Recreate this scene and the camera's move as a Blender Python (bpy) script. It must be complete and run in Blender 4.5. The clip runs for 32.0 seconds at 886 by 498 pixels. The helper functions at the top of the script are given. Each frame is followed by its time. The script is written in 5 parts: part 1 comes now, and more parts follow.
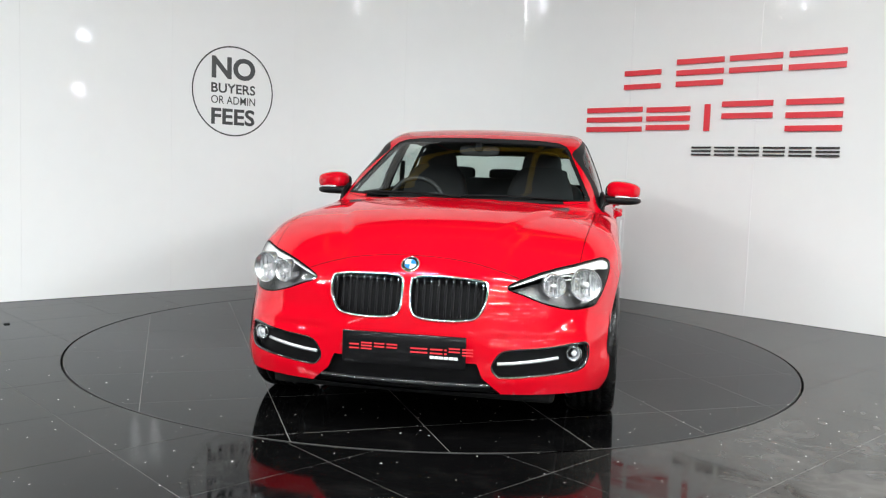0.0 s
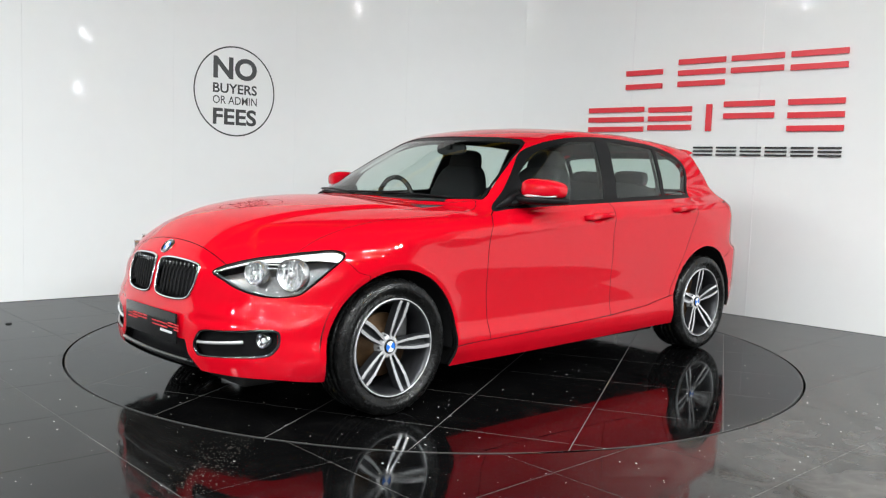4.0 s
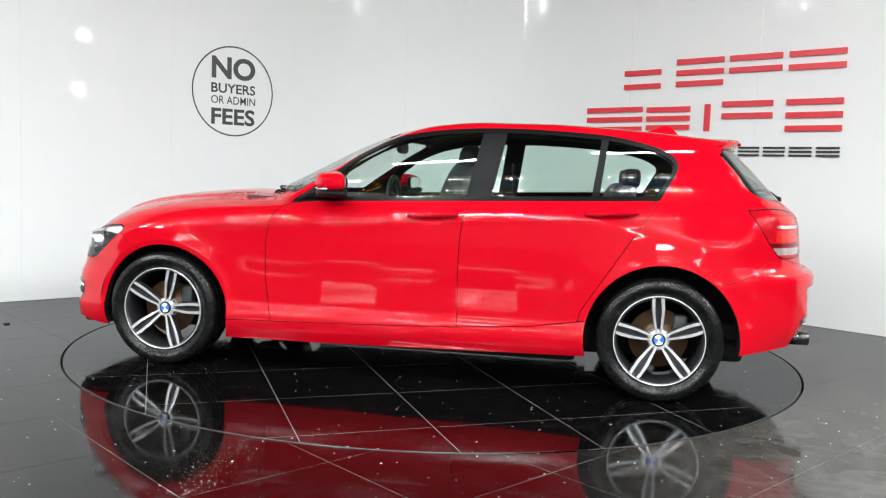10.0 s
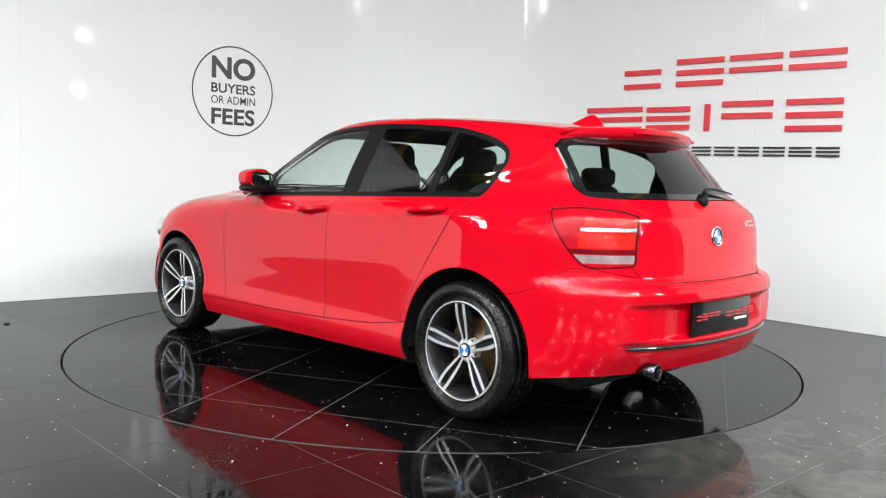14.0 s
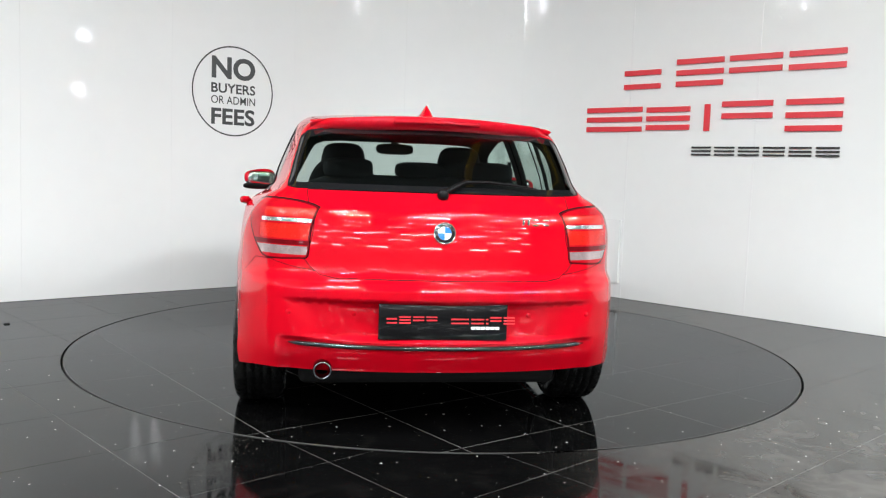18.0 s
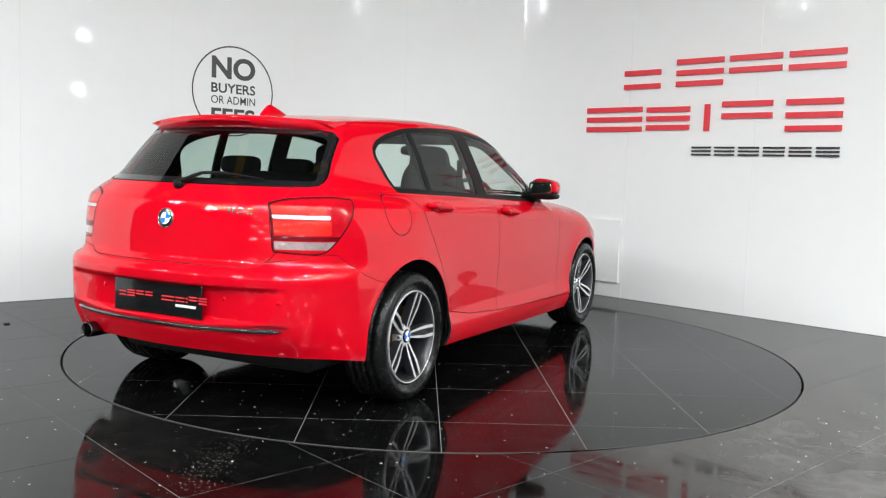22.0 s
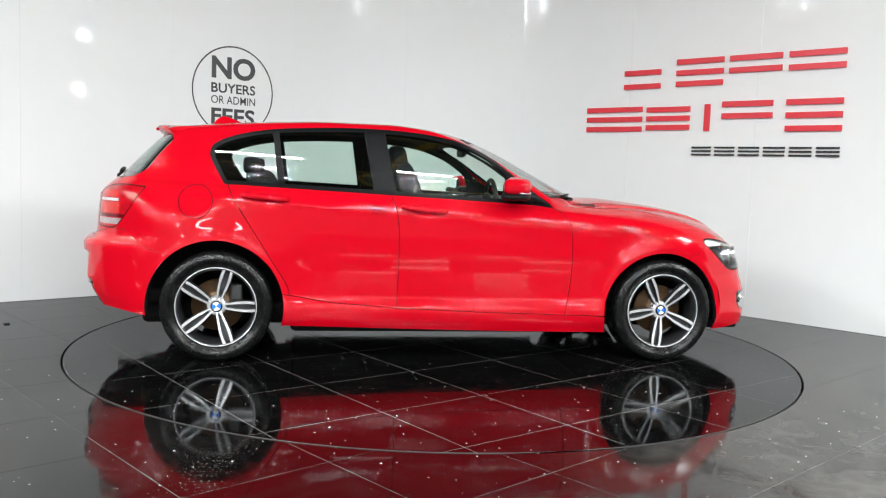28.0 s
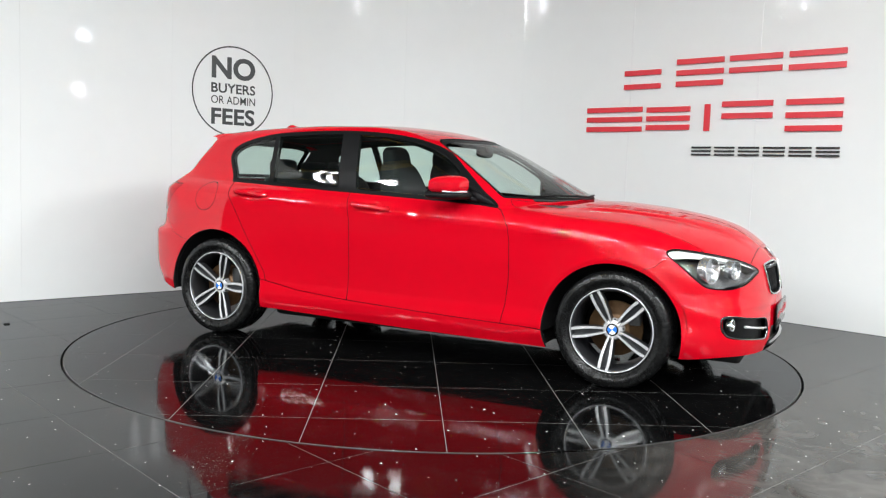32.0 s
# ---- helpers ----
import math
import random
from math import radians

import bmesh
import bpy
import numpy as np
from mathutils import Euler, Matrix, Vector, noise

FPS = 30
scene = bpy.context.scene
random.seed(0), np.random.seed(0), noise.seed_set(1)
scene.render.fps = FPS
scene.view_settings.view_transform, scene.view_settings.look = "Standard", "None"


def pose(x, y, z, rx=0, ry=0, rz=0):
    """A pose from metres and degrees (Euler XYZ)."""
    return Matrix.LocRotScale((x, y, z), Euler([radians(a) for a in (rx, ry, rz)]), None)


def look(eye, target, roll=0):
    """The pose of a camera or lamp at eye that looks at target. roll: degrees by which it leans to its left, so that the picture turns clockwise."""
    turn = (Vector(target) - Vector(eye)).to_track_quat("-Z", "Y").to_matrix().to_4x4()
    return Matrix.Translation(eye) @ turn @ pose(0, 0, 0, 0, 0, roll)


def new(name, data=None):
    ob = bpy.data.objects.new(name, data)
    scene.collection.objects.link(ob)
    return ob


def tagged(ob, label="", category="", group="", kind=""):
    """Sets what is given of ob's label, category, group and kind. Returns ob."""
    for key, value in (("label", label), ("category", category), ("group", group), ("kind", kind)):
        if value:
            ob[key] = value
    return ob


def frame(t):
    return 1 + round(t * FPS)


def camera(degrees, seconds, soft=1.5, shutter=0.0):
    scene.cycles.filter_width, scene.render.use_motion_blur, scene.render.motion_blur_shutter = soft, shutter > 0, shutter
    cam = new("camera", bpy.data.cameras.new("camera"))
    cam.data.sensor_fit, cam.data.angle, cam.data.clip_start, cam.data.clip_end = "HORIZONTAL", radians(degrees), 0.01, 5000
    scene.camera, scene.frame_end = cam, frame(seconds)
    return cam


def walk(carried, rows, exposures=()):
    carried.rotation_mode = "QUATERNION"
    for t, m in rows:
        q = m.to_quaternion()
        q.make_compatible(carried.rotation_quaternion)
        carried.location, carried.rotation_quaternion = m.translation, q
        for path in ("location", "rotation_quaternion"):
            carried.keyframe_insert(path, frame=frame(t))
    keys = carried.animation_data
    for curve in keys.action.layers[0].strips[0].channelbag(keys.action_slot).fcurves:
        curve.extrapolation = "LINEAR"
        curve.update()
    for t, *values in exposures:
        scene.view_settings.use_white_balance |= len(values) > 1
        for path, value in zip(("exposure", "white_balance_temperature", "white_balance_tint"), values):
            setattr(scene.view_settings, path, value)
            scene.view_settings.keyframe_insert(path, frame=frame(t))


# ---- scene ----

SECONDS = 32.0
cam = camera(54.631, SECONDS, 1.2)
EYE = Vector((0.0, -5.6169, 1.1162))
YAW, PITCH, ROLL = -0.00653, 0.08740, 2.000


def aim(nudge):
    """The camera's pose, turned left by a small nudge in radians."""
    a = YAW + nudge
    way = Vector((-math.sin(a) * math.cos(PITCH), math.cos(a) * math.cos(PITCH), -math.sin(PITCH)))
    return look(EYE, EYE + way, ROLL)


walk(cam, [(0, aim(0)), (1.8, aim(0)), (3.2, aim(0.0013)), (5.4, aim(0.0020)), (6.6, aim(0.0014)), (8.0, aim(0)), (20, aim(0)), (32, aim(0))],
     exposures=[(0, -0.17), (3, -0.22), (6, -0.16), (10, -0.10), (13, -0.03), (17, -0.10), (22, -0.13), (28, -0.10), (32, -0.10)])
START_TURN, TURN_RATE = -1.76481, 0.15566   # radians, radians a second
CAR_X, CAR_Y = -0.0109, 0.2835           # the car's wheelbase centre on the turntable

# ---- world and lamps ----
world = bpy.data.worlds.new("World")
scene.world = world
world.use_nodes = True
world.node_tree.nodes["Background"].inputs[0].default_value = (0.80, 0.90, 1.0, 1)
world.node_tree.nodes["Background"].inputs[1].default_value = 0.05


def area_lamp(name, eye, target, w, h, power, colour=(0.945, 0.985, 1.0)):
    d = bpy.data.lights.new(name, "AREA")
    d.shape, d.size, d.size_y, d.energy, d.color = "RECTANGLE", w, h, power, colour
    ob = new(name, d)
    ob.matrix_world = look(eye, target)
    return tagged(ob, kind="structure")


# twin flood lamps on stands round the hall, rows of tubes under the roof that run across it
for lx, ly, lz, wide, power in ((9.1, -5.6, 2.75, 0.05, 8), (9.0, -5.4, 3.95, 0.06, 11), (8.0, -3.4, 5.1, 0.18, 160), (-9.2, -6.4, 5.2, 0.18, 115), (-8.2, -3.2, 5.1, 0.18, 65)):
    for apart in (-1.3 * wide, 1.3 * wide):
        area_lamp("flood_light", (lx - apart * ly / 10, ly + apart * lx / 10, lz), (0.2, 1.6, 0.8), wide, 1.1 if wide > 0.1 else 0.3, power)
for ly, lz, power in ((-4.2, 4.75, 130), (-6.1, 4.75, 125), (-8.0, 4.75, 120), (-9.9, 3.9, 112), (-11.9, 2.8, 95)):
    for lx in (-7.2, -4.3, -1.45, 1.45, 4.3, 7.2):
        area_lamp("tube_light", (lx, ly, lz), (lx, ly + 0.001, 0), 1.5, 0.07, power)


# slim tubes added at the end wall, for farther roof tubes seen in paint
glow = bpy.data.materials.new("tube_glow")
glow.use_nodes = True
glow.node_tree.nodes["Principled BSDF"].inputs["Emission Color"].default_value = (0.95, 0.985, 1.0, 1)
glow.node_tree.nodes["Principled BSDF"].inputs["Emission Strength"].default_value = 34.0
tube_bm = bmesh.new()
bmesh.ops.create_cone(tube_bm, cap_ends=True, segments=10, radius1=0.028, radius2=0.028, depth=1.25, matrix=Matrix.Rotation(math.pi / 2, 4, "Y"))
tube_mesh = bpy.data.meshes.new("wall_tube")
tube_bm.to_mesh(tube_mesh)
tube_bm.free()
tube_mesh.materials.append(glow)
for tz in (1.75, 2.35, 3.15, 4.0):
    for tx in range(-9, 10, 3):
        tube = new("wall_tube", tube_mesh)
        tube.location = (tx + (0.8 if tz in (2.35, 4.0) else -0.4), -12.96, tz)
        tagged(tube, "slim white glowing tube added in place of roof tubes farther back", "light", "tubes on the hall wall")


# ---- materials ----
def link(nt, a, out, b, inp):
    nt.links.new(a.outputs[out], b.inputs[inp])


def surface(name, colour, rough=0.5, metal=0.0, coat=0.0, vary=0.06, scale=6.0, bumpy=0.0, bump_scale=120.0, rough_vary=0.05, **more):
    """A plain material with slow and fine variation of colour, gloss and relief."""
    m = bpy.data.materials.new(name)
    m.use_nodes = True
    nt = m.node_tree
    b = nt.nodes["Principled BSDF"]
    b.inputs["Metallic"].default_value, b.inputs["Coat Weight"].default_value, b.inputs["Coat Roughness"].default_value = metal, coat, 0.008
    for key, value in more.items():
        b.inputs[{"specular_ior_level": "Specular IOR Level"}[key]].default_value = value
    co = nt.nodes.new("ShaderNodeTexCoord")
    n1, n2 = nt.nodes.new("ShaderNodeTexNoise"), nt.nodes.new("ShaderNodeTexNoise")
    n1.inputs["Scale"].default_value, n2.inputs["Scale"].default_value = scale, scale * 9
    n1.inputs["Detail"].default_value = n2.inputs["Detail"].default_value = 3
    link(nt, co, "Object", n1, "Vector")
    link(nt, co, "Object", n2, "Vector")
    both = nt.nodes.new("ShaderNodeMath")
    both.operation = "ADD"
    link(nt, n1, "Fac", both, 0)
    link(nt, n2, "Fac", both, 1)
    ramp = nt.nodes.new("ShaderNodeMapRange")
    ramp.inputs["From Min"].default_value, ramp.inputs["From Max"].default_value = 0.6, 1.4
    ramp.inputs["To Min"].default_value, ramp.inputs["To Max"].default_value = 1 - vary, 1 + vary
    link(nt, both, 0, ramp, "Value")
    mul = nt.nodes.new("ShaderNodeVectorMath")
    mul.operation = "SCALE"
    mul.inputs[0].default_value = colour
    link(nt, ramp, "Result", mul, "Scale")
    link(nt, mul, 0, b, "Base Color")
    rr = nt.nodes.new("ShaderNodeMapRange")
    rr.inputs["From Min"].default_value, rr.inputs["From Max"].default_value = 0.6, 1.4
    rr.inputs["To Min"].default_value, rr.inputs["To Max"].default_value = max(rough - rough_vary, 0.0), rough + rough_vary
    link(nt, both, 0, rr, "Value")
    link(nt, rr, "Result", b, "Roughness")
    if bumpy:
        n3, bp = nt.nodes.new("ShaderNodeTexNoise"), nt.nodes.new("ShaderNodeBump")
        n3.inputs["Scale"].default_value, n3.inputs["Detail"].default_value = bump_scale, 4
        bp.inputs["Strength"].default_value, bp.inputs["Distance"].default_value = bumpy, 0.002
        link(nt, co, "Object", n3, "Vector")
        link(nt, n3, "Fac", bp, "Height")
        link(nt, bp, "Normal", b, "Normal")
    return m


def glazing(name, tint, ior=1.5):
    """A thin pane: clear, with the gloss of glass."""
    m = bpy.data.materials.new(name)
    m.use_nodes = True
    nt = m.node_tree
    nt.nodes.remove(nt.nodes["Principled BSDF"])
    clear, gloss, mix, face, power, scale = (nt.nodes.new("ShaderNode" + k) for k in ("BsdfTransparent", "BsdfGlossy", "MixShader", "LayerWeight", "Math", "Math"))
    clear.inputs["Color"].default_value = (*tint, 1)
    gloss.inputs["Roughness"].default_value = 0.005
    f0 = ((ior - 1) / (ior + 1)) ** 2 * 1.9
    face.inputs["Blend"].default_value = 0.5
    power.operation, scale.operation = "POWER", "MULTIPLY_ADD"
    power.inputs[1].default_value, scale.inputs[1].default_value, scale.inputs[2].default_value = 5.0, 1 - f0, f0
    link(nt, face, "Facing", power, 0)
    link(nt, power, 0, scale, 0)
    link(nt, scale, 0, mix, 0)
    link(nt, clear, 0, mix, 1)
    link(nt, gloss, 0, mix, 2)
    link(nt, mix, 0, nt.nodes["Material Output"], "Surface")
    return m


RED = surface("red_paint", (0.49, 0.0015, 0.010), 0.40, 0.0, 0.85, 0.03, 2.0, rough_vary=0.03, specular_ior_level=0.0)
GLASS = glazing("car_glass", (0.80, 0.915, 0.866))
DARK_GLASS = glazing("tinted_glass", (0.66, 0.76, 0.72))
SCREEN_GLASS = glazing("windscreen_glass", (0.91, 0.955, 0.935))
LENS = glazing("lamp_lens", (0.97, 0.97, 0.97), 1.35)
TRIM = surface("satin_black", (0.006, 0.006, 0.0065), 0.40, 0, 0.0, 0.04, 4, rough_vary=0.02, specular_ior_level=0.10)
PLASTIC = surface("black_plastic", (0.006, 0.006, 0.0065), 0.42, 0, 0, 0.12, 14, 0.15, 300, specular_ior_level=0.12)
GLOSS_BLACK = surface("gloss_black", (0.008, 0.008, 0.009), 0.12, 0, 0.8, 0.1, 10)
LINING = surface("dark_lining", (0.007, 0.007, 0.0075), 0.8, 0, 0, 0.15, 12, 0.3, 260, specular_ior_level=0.2)
UNDER = surface("underbody_dark", (0.006, 0.006, 0.006), 0.75, 0, 0, 0.25, 9, 0.5, 60, specular_ior_level=0.2)
FABRIC = surface("black_cloth", (0.022, 0.022, 0.024), 0.85, 0, 0, 0.15, 18, 0.5, 420, specular_ior_level=0.2)
DASH_MAT = surface("dash_plastic", (0.020, 0.020, 0.021), 0.55, 0, 0, 0.1, 14, 0.3, 350)
EXHAUST = surface("dark_chrome", (0.12, 0.12, 0.125), 0.2, 1.0, 0, 0.1, 20)
DUST = surface("pale_grit", (0.13, 0.12, 0.10), 0.9, 0, 0, 0.3, 30)
CHROME = surface("chrome", (0.80, 0.81, 0.82), 0.08, 1.0, 0, 0.03, 10)
SILVER = surface("bright_silver", (0.78, 0.79, 0.80), 0.22, 0.6, 0.4, 0.03, 10)
SEAL = surface("grey_seal", (0.10, 0.10, 0.10), 0.6, 0, 0, 0.1, 8)
MIRROR = surface("mirror_glass", (0.90, 0.92, 0.92), 0.01, 1.0, 0, 0.0, 10, rough_vary=0.0)
HOUSING = surface("lamp_housing", (0.20, 0.202, 0.205), 0.30, 0.35, 0, 0.10, 20)
REFLECTOR = surface("reflector_metal", (0.74, 0.75, 0.76), 0.14, 0.9, 0, 0.25, 60, 0.8, 90)
BROW_WHITE = surface("lamp_brow_white", (0.80, 0.80, 0.80), 0.25, 0.1, 0.5, 0.03, 10)
LENS_GLOW = surface("clear_bulb", (0.75, 0.76, 0.78), 0.1, 0.2, 0.8, 0.05, 30)
AMBER = surface("amber_lens", (0.65, 0.20, 0.02), 0.15, 0, 0.8, 0.08, 30)
TAIL_RED = surface("red_lens", (0.38, 0.003, 0.010), 0.18, 0, 0.35, 0.25, 16, specular_ior_level=0.1)
TAIL_AMBER = surface("amber_red_lens", (0.52, 0.013, 0.008), 0.25, 0, 0.6, 0.25, 16, specular_ior_level=0.1)
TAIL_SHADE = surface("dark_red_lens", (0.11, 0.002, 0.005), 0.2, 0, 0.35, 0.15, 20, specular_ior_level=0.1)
TAIL_WHITE = surface("clear_lens", (0.34, 0.26, 0.26), 0.10, 0.3, 1.0, 0.35, 26, 0.8, 70)
RUBBER = surface("tyre_rubber", (0.005, 0.005, 0.005), 0.27, 0, 0, 0.18, 20, 0.12, 180, specular_ior_level=0.25)
RIM_FACE = surface("machined_alloy", (0.78, 0.78, 0.79), 0.26, 0.6, 0.4, 0.015, 30, rough_vary=0.01)
RIM_DARK = surface("dark_alloy", (0.045, 0.046, 0.050), 0.32, 0.6, 0.4, 0.12, 24)
DISC = surface("brake_disc_rust", (0.10, 0.055, 0.025), 0.45, 0.6, 0, 0.35, 26)
CALIPER = surface("cast_grey", (0.07, 0.07, 0.07), 0.5, 0.5, 0, 0.2, 30, 0.3, 120)
BADGE_BLACK = surface("badge_black", (0.010, 0.010, 0.011), 0.15, 0, 0.8)
BADGE_BLUE = surface("badge_blue", (0.02, 0.16, 0.62), 0.2, 0, 0.8)
BADGE_WHITE = surface("badge_white", (0.82, 0.83, 0.84), 0.2, 0, 0.8)
PLATE = surface("plate_black", (0.006, 0.006, 0.0065), 0.15, 0, 0.25, 0.15, 8, specular_ior_level=0.2)
PLATE_RED = surface("plate_red", (0.62, 0.02, 0.03), 0.4)
PLATE_WHITE = surface("plate_white", (0.75, 0.75, 0.76), 0.4)
WALL_WHITE = surface("wall_panel_gloss", (0.79, 0.805, 0.80), 0.03, 0, 0.0, 0.012, 0.8, 0.012, 2.0, 0.015, specular_ior_level=0.09)
STRIP_WHITE = surface("joint_strip_white", (0.80, 0.81, 0.81), 0.22, 0, 0, 0.02, 4)
SIGN_RED = surface("sign_red", (0.70, 0.015, 0.03), 0.35, 0, 0.2, 0.03, 6)
SIGN_BLACK = surface("sign_black", (0.016, 0.017, 0.018), 0.35, 0, 0.1, 0.06, 6)
VINYL = surface("vinyl_charcoal", (0.035, 0.037, 0.038), 0.4, 0, 0, 0.05, 10)
GROUT = surface("pale_grout", (0.16, 0.158, 0.15), 0.8, 0, 0, 0.3, 5, 0.4, 200)
PIT = surface("dark_pit", (0.004, 0.004, 0.004), 0.9)
EDGE = surface("edge_metal", (0.035, 0.035, 0.035), 0.5, 0.0, 0, 0.1, 12)
HALL = surface("hall_grey", (0.08, 0.08, 0.08), 0.7, 0, 0, 0.12, 0.5)
ROOFING = surface("dark_roof_sheet", (0.07, 0.068, 0.065), 0.7, 0, 0, 0.15, 0.8)
BEAM = surface("yellow_steel", (0.70, 0.44, 0.03), 0.45, 0, 0, 0.1, 2)
BLUE_STEEL = surface("blue_steel", (0.02, 0.09, 0.32), 0.45, 0, 0, 0.1, 2)


def polished_stone(name, side_sheen):
    """Black polished quartz tile: pale flecks, faint clouds, dust and smears in the gloss; the second argument is how
    much of the white wall's sheen is painted into the colour on both sides.
    """
    m = bpy.data.materials.new(name)
    m.use_nodes = True
    nt = m.node_tree
    b = nt.nodes["Principled BSDF"]
    co, geo = nt.nodes.new("ShaderNodeTexCoord"), nt.nodes.new("ShaderNodeObjectInfo")
    vor = nt.nodes.new("ShaderNodeTexVoronoi")
    vor.voronoi_dimensions = "2D"
    vor.inputs["Scale"].default_value = 16
    link(nt, co, "Object", vor, "Vector")
    seed = nt.nodes.new("ShaderNodeSeparateColor")
    link(nt, vor, "Color", seed, 0)
    size = nt.nodes.new("ShaderNodeMath")
    size.operation = "POWER"
    link(nt, seed, 0, size, 0)
    size.inputs[1].default_value = 10.0
    reach = nt.nodes.new("ShaderNodeMath")
    reach.operation = "MULTIPLY"
    link(nt, size, 0, reach, 0)
    reach.inputs[1].default_value = 0.075
    fleck = nt.nodes.new("ShaderNodeMath")
    fleck.operation = "LESS_THAN"
    link(nt, vor, "Distance", fleck, 0)
    link(nt, reach, 0, fleck, 1)
    cloud = nt.nodes.new("ShaderNodeTexNoise")
    cloud.inputs["Scale"].default_value, cloud.inputs["Detail"].default_value = 2.2, 6
    link(nt, co, "Object", cloud, "Vector")
    smear = nt.nodes.new("ShaderNodeTexNoise")
    smear.inputs["Scale"].default_value, smear.inputs["Detail"].default_value, smear.inputs["Distortion"].default_value = 5.0, 8, 1.6
    link(nt, co, "Object", smear, "Vector")
    dust = nt.nodes.new("ShaderNodeMapRange")
    dust.inputs["From Min"].default_value, dust.inputs["From Max"].default_value = 0.52, 0.80
    dust.inputs["To Min"].default_value, dust.inputs["To Max"].default_value = 0.0, 0.012
    link(nt, smear, "Fac", dust, "Value")
    ground = nt.nodes.new("ShaderNodeMix")
    ground.data_type = "RGBA"
    ground.inputs["A"].default_value, ground.inputs["B"].default_value = (0.0012, 0.0012, 0.0014, 1), (0.0035, 0.0035, 0.0035, 1)
    link(nt, cloud, "Fac", ground, "Factor")
    dust_sheen = nt.nodes.new("ShaderNodeMix")
    dust_sheen.data_type = "RGBA"
    dust_sheen.inputs["B"].default_value = (0.35, 0.33, 0.30, 1)
    # pale veil painted to the right and left, for the wall's reflection there
    apart, right, left, both_sides, sheen_smear, total = (nt.nodes.new("ShaderNode" + k) for k in ("SeparateXYZ", "MapRange", "MapRange", "Math", "Math", "Math"))
    link(nt, co, "Object", apart, 0)
    for node, near, far, most in ((right, 0.3, 1.7, side_sheen), (left, -0.6, -1.6, side_sheen * 0.14)):
        node.interpolation_type = "SMOOTHSTEP"
        node.inputs["From Min"].default_value, node.inputs["From Max"].default_value = near, far
        node.inputs["To Min"].default_value, node.inputs["To Max"].default_value = 0.0, most
        link(nt, apart, "X", node, "Value")
    sheen_smear.operation, total.operation, both_sides.operation = "MULTIPLY", "ADD", "ADD"
    link(nt, right, "Result", both_sides, 0)
    link(nt, left, "Result", both_sides, 1)
    link(nt, both_sides, 0, sheen_smear, 0)
    link(nt, smear, "Fac", sheen_smear, 1)
    link(nt, sheen_smear, 0, total, 0)
    link(nt, dust, "Result", total, 1)
    link(nt, total, 0, dust_sheen, "Factor")
    link(nt, ground, "Result", dust_sheen, "A")
    col = nt.nodes.new("ShaderNodeMix")
    col.data_type = "RGBA"
    col.inputs["B"].default_value = (0.90, 0.89, 0.86, 1)
    link(nt, fleck, 0, col, "Factor")
    link(nt, dust_sheen, "Result", col, "A")
    gloss = nt.nodes.new("ShaderNodeMapRange")
    gloss.inputs["From Min"].default_value, gloss.inputs["From Max"].default_value = 0.35, 0.75
    gloss.inputs["To Min"].default_value, gloss.inputs["To Max"].default_value = 0.03, 0.13
    link(nt, smear, "Fac", gloss, "Value")
    nt.nodes.remove(b)
    matt, shine, mix, fres = (nt.nodes.new("ShaderNode" + k) for k in ("BsdfDiffuse", "BsdfGlossy", "MixShader", "Fresnel"))
    fres.inputs["IOR"].default_value = 1.47
    shine.inputs["Color"].default_value = (0.58, 0.59, 0.595, 1)
    haze, both = nt.nodes.new("ShaderNodeBsdfGlossy"), nt.nodes.new("ShaderNodeAddShader")
    haze.inputs["Color"].default_value, haze.inputs["Roughness"].default_value = (0.02, 0.021, 0.021, 1), 0.22
    link(nt, shine, 0, both, 0)
    link(nt, haze, 0, both, 1)
    link(nt, col, "Result", matt, "Color")
    link(nt, gloss, "Result", shine, "Roughness")
    link(nt, fres, 0, mix, 0)
    link(nt, matt, 0, mix, 1)
    link(nt, both, 0, mix, 2)
    link(nt, mix, 0, nt.nodes["Material Output"], "Surface")
    return m


STONE, DECK_STONE = polished_stone("black_quartz", 0.36), polished_stone("black_quartz_plain", 0.0)


# ---- the room: a curved wall of white panels, tiled floor, turntable ----
def joined(name, verts, faces, material, parent=None, smooth=False):
    me = bpy.data.meshes.new(name)
    me.from_pydata(verts, [], faces)
    me.polygons.foreach_set("use_smooth", [smooth] * len(faces))
    me.materials.append(material)
    ob = new(name, me)
    ob.parent = parent
    return ob


CORNER = Vector((0.096, 4.052))
WAY_L, WAY_R = Vector((math.cos(radians(41.3)), math.sin(radians(41.3)))), Vector((0.7134, -0.7008))
WALL_R = 1.85
SWEEP = math.atan2(WAY_L.y, WAY_L.x) - math.atan2(WAY_R.y, WAY_R.x)
BEND = CORNER - WAY_L * (WALL_R * math.tan(SWEEP / 2))
HUB = BEND + Vector((WAY_L.y, -WAY_L.x)) * WALL_R
LEFT_LEN = 2.934


def wall_at(s):
    """The place on the wall's foot s metres along it, and its way into the room."""
    s -= LEFT_LEN
    if s < 0:
        return BEND + WAY_L * s, Vector((WAY_L.y, -WAY_L.x))
    a = s / WALL_R
    if a < SWEEP:
        b = math.atan2(WAY_L.x, -WAY_L.y) - a
        r = Vector((math.cos(b), math.sin(b)))
        return HUB + r * WALL_R, -r
    return HUB + Vector((-WAY_R.y, WAY_R.x)) * WALL_R + WAY_R * (s - SWEEP * WALL_R), Vector((WAY_R.y, -WAY_R.x))


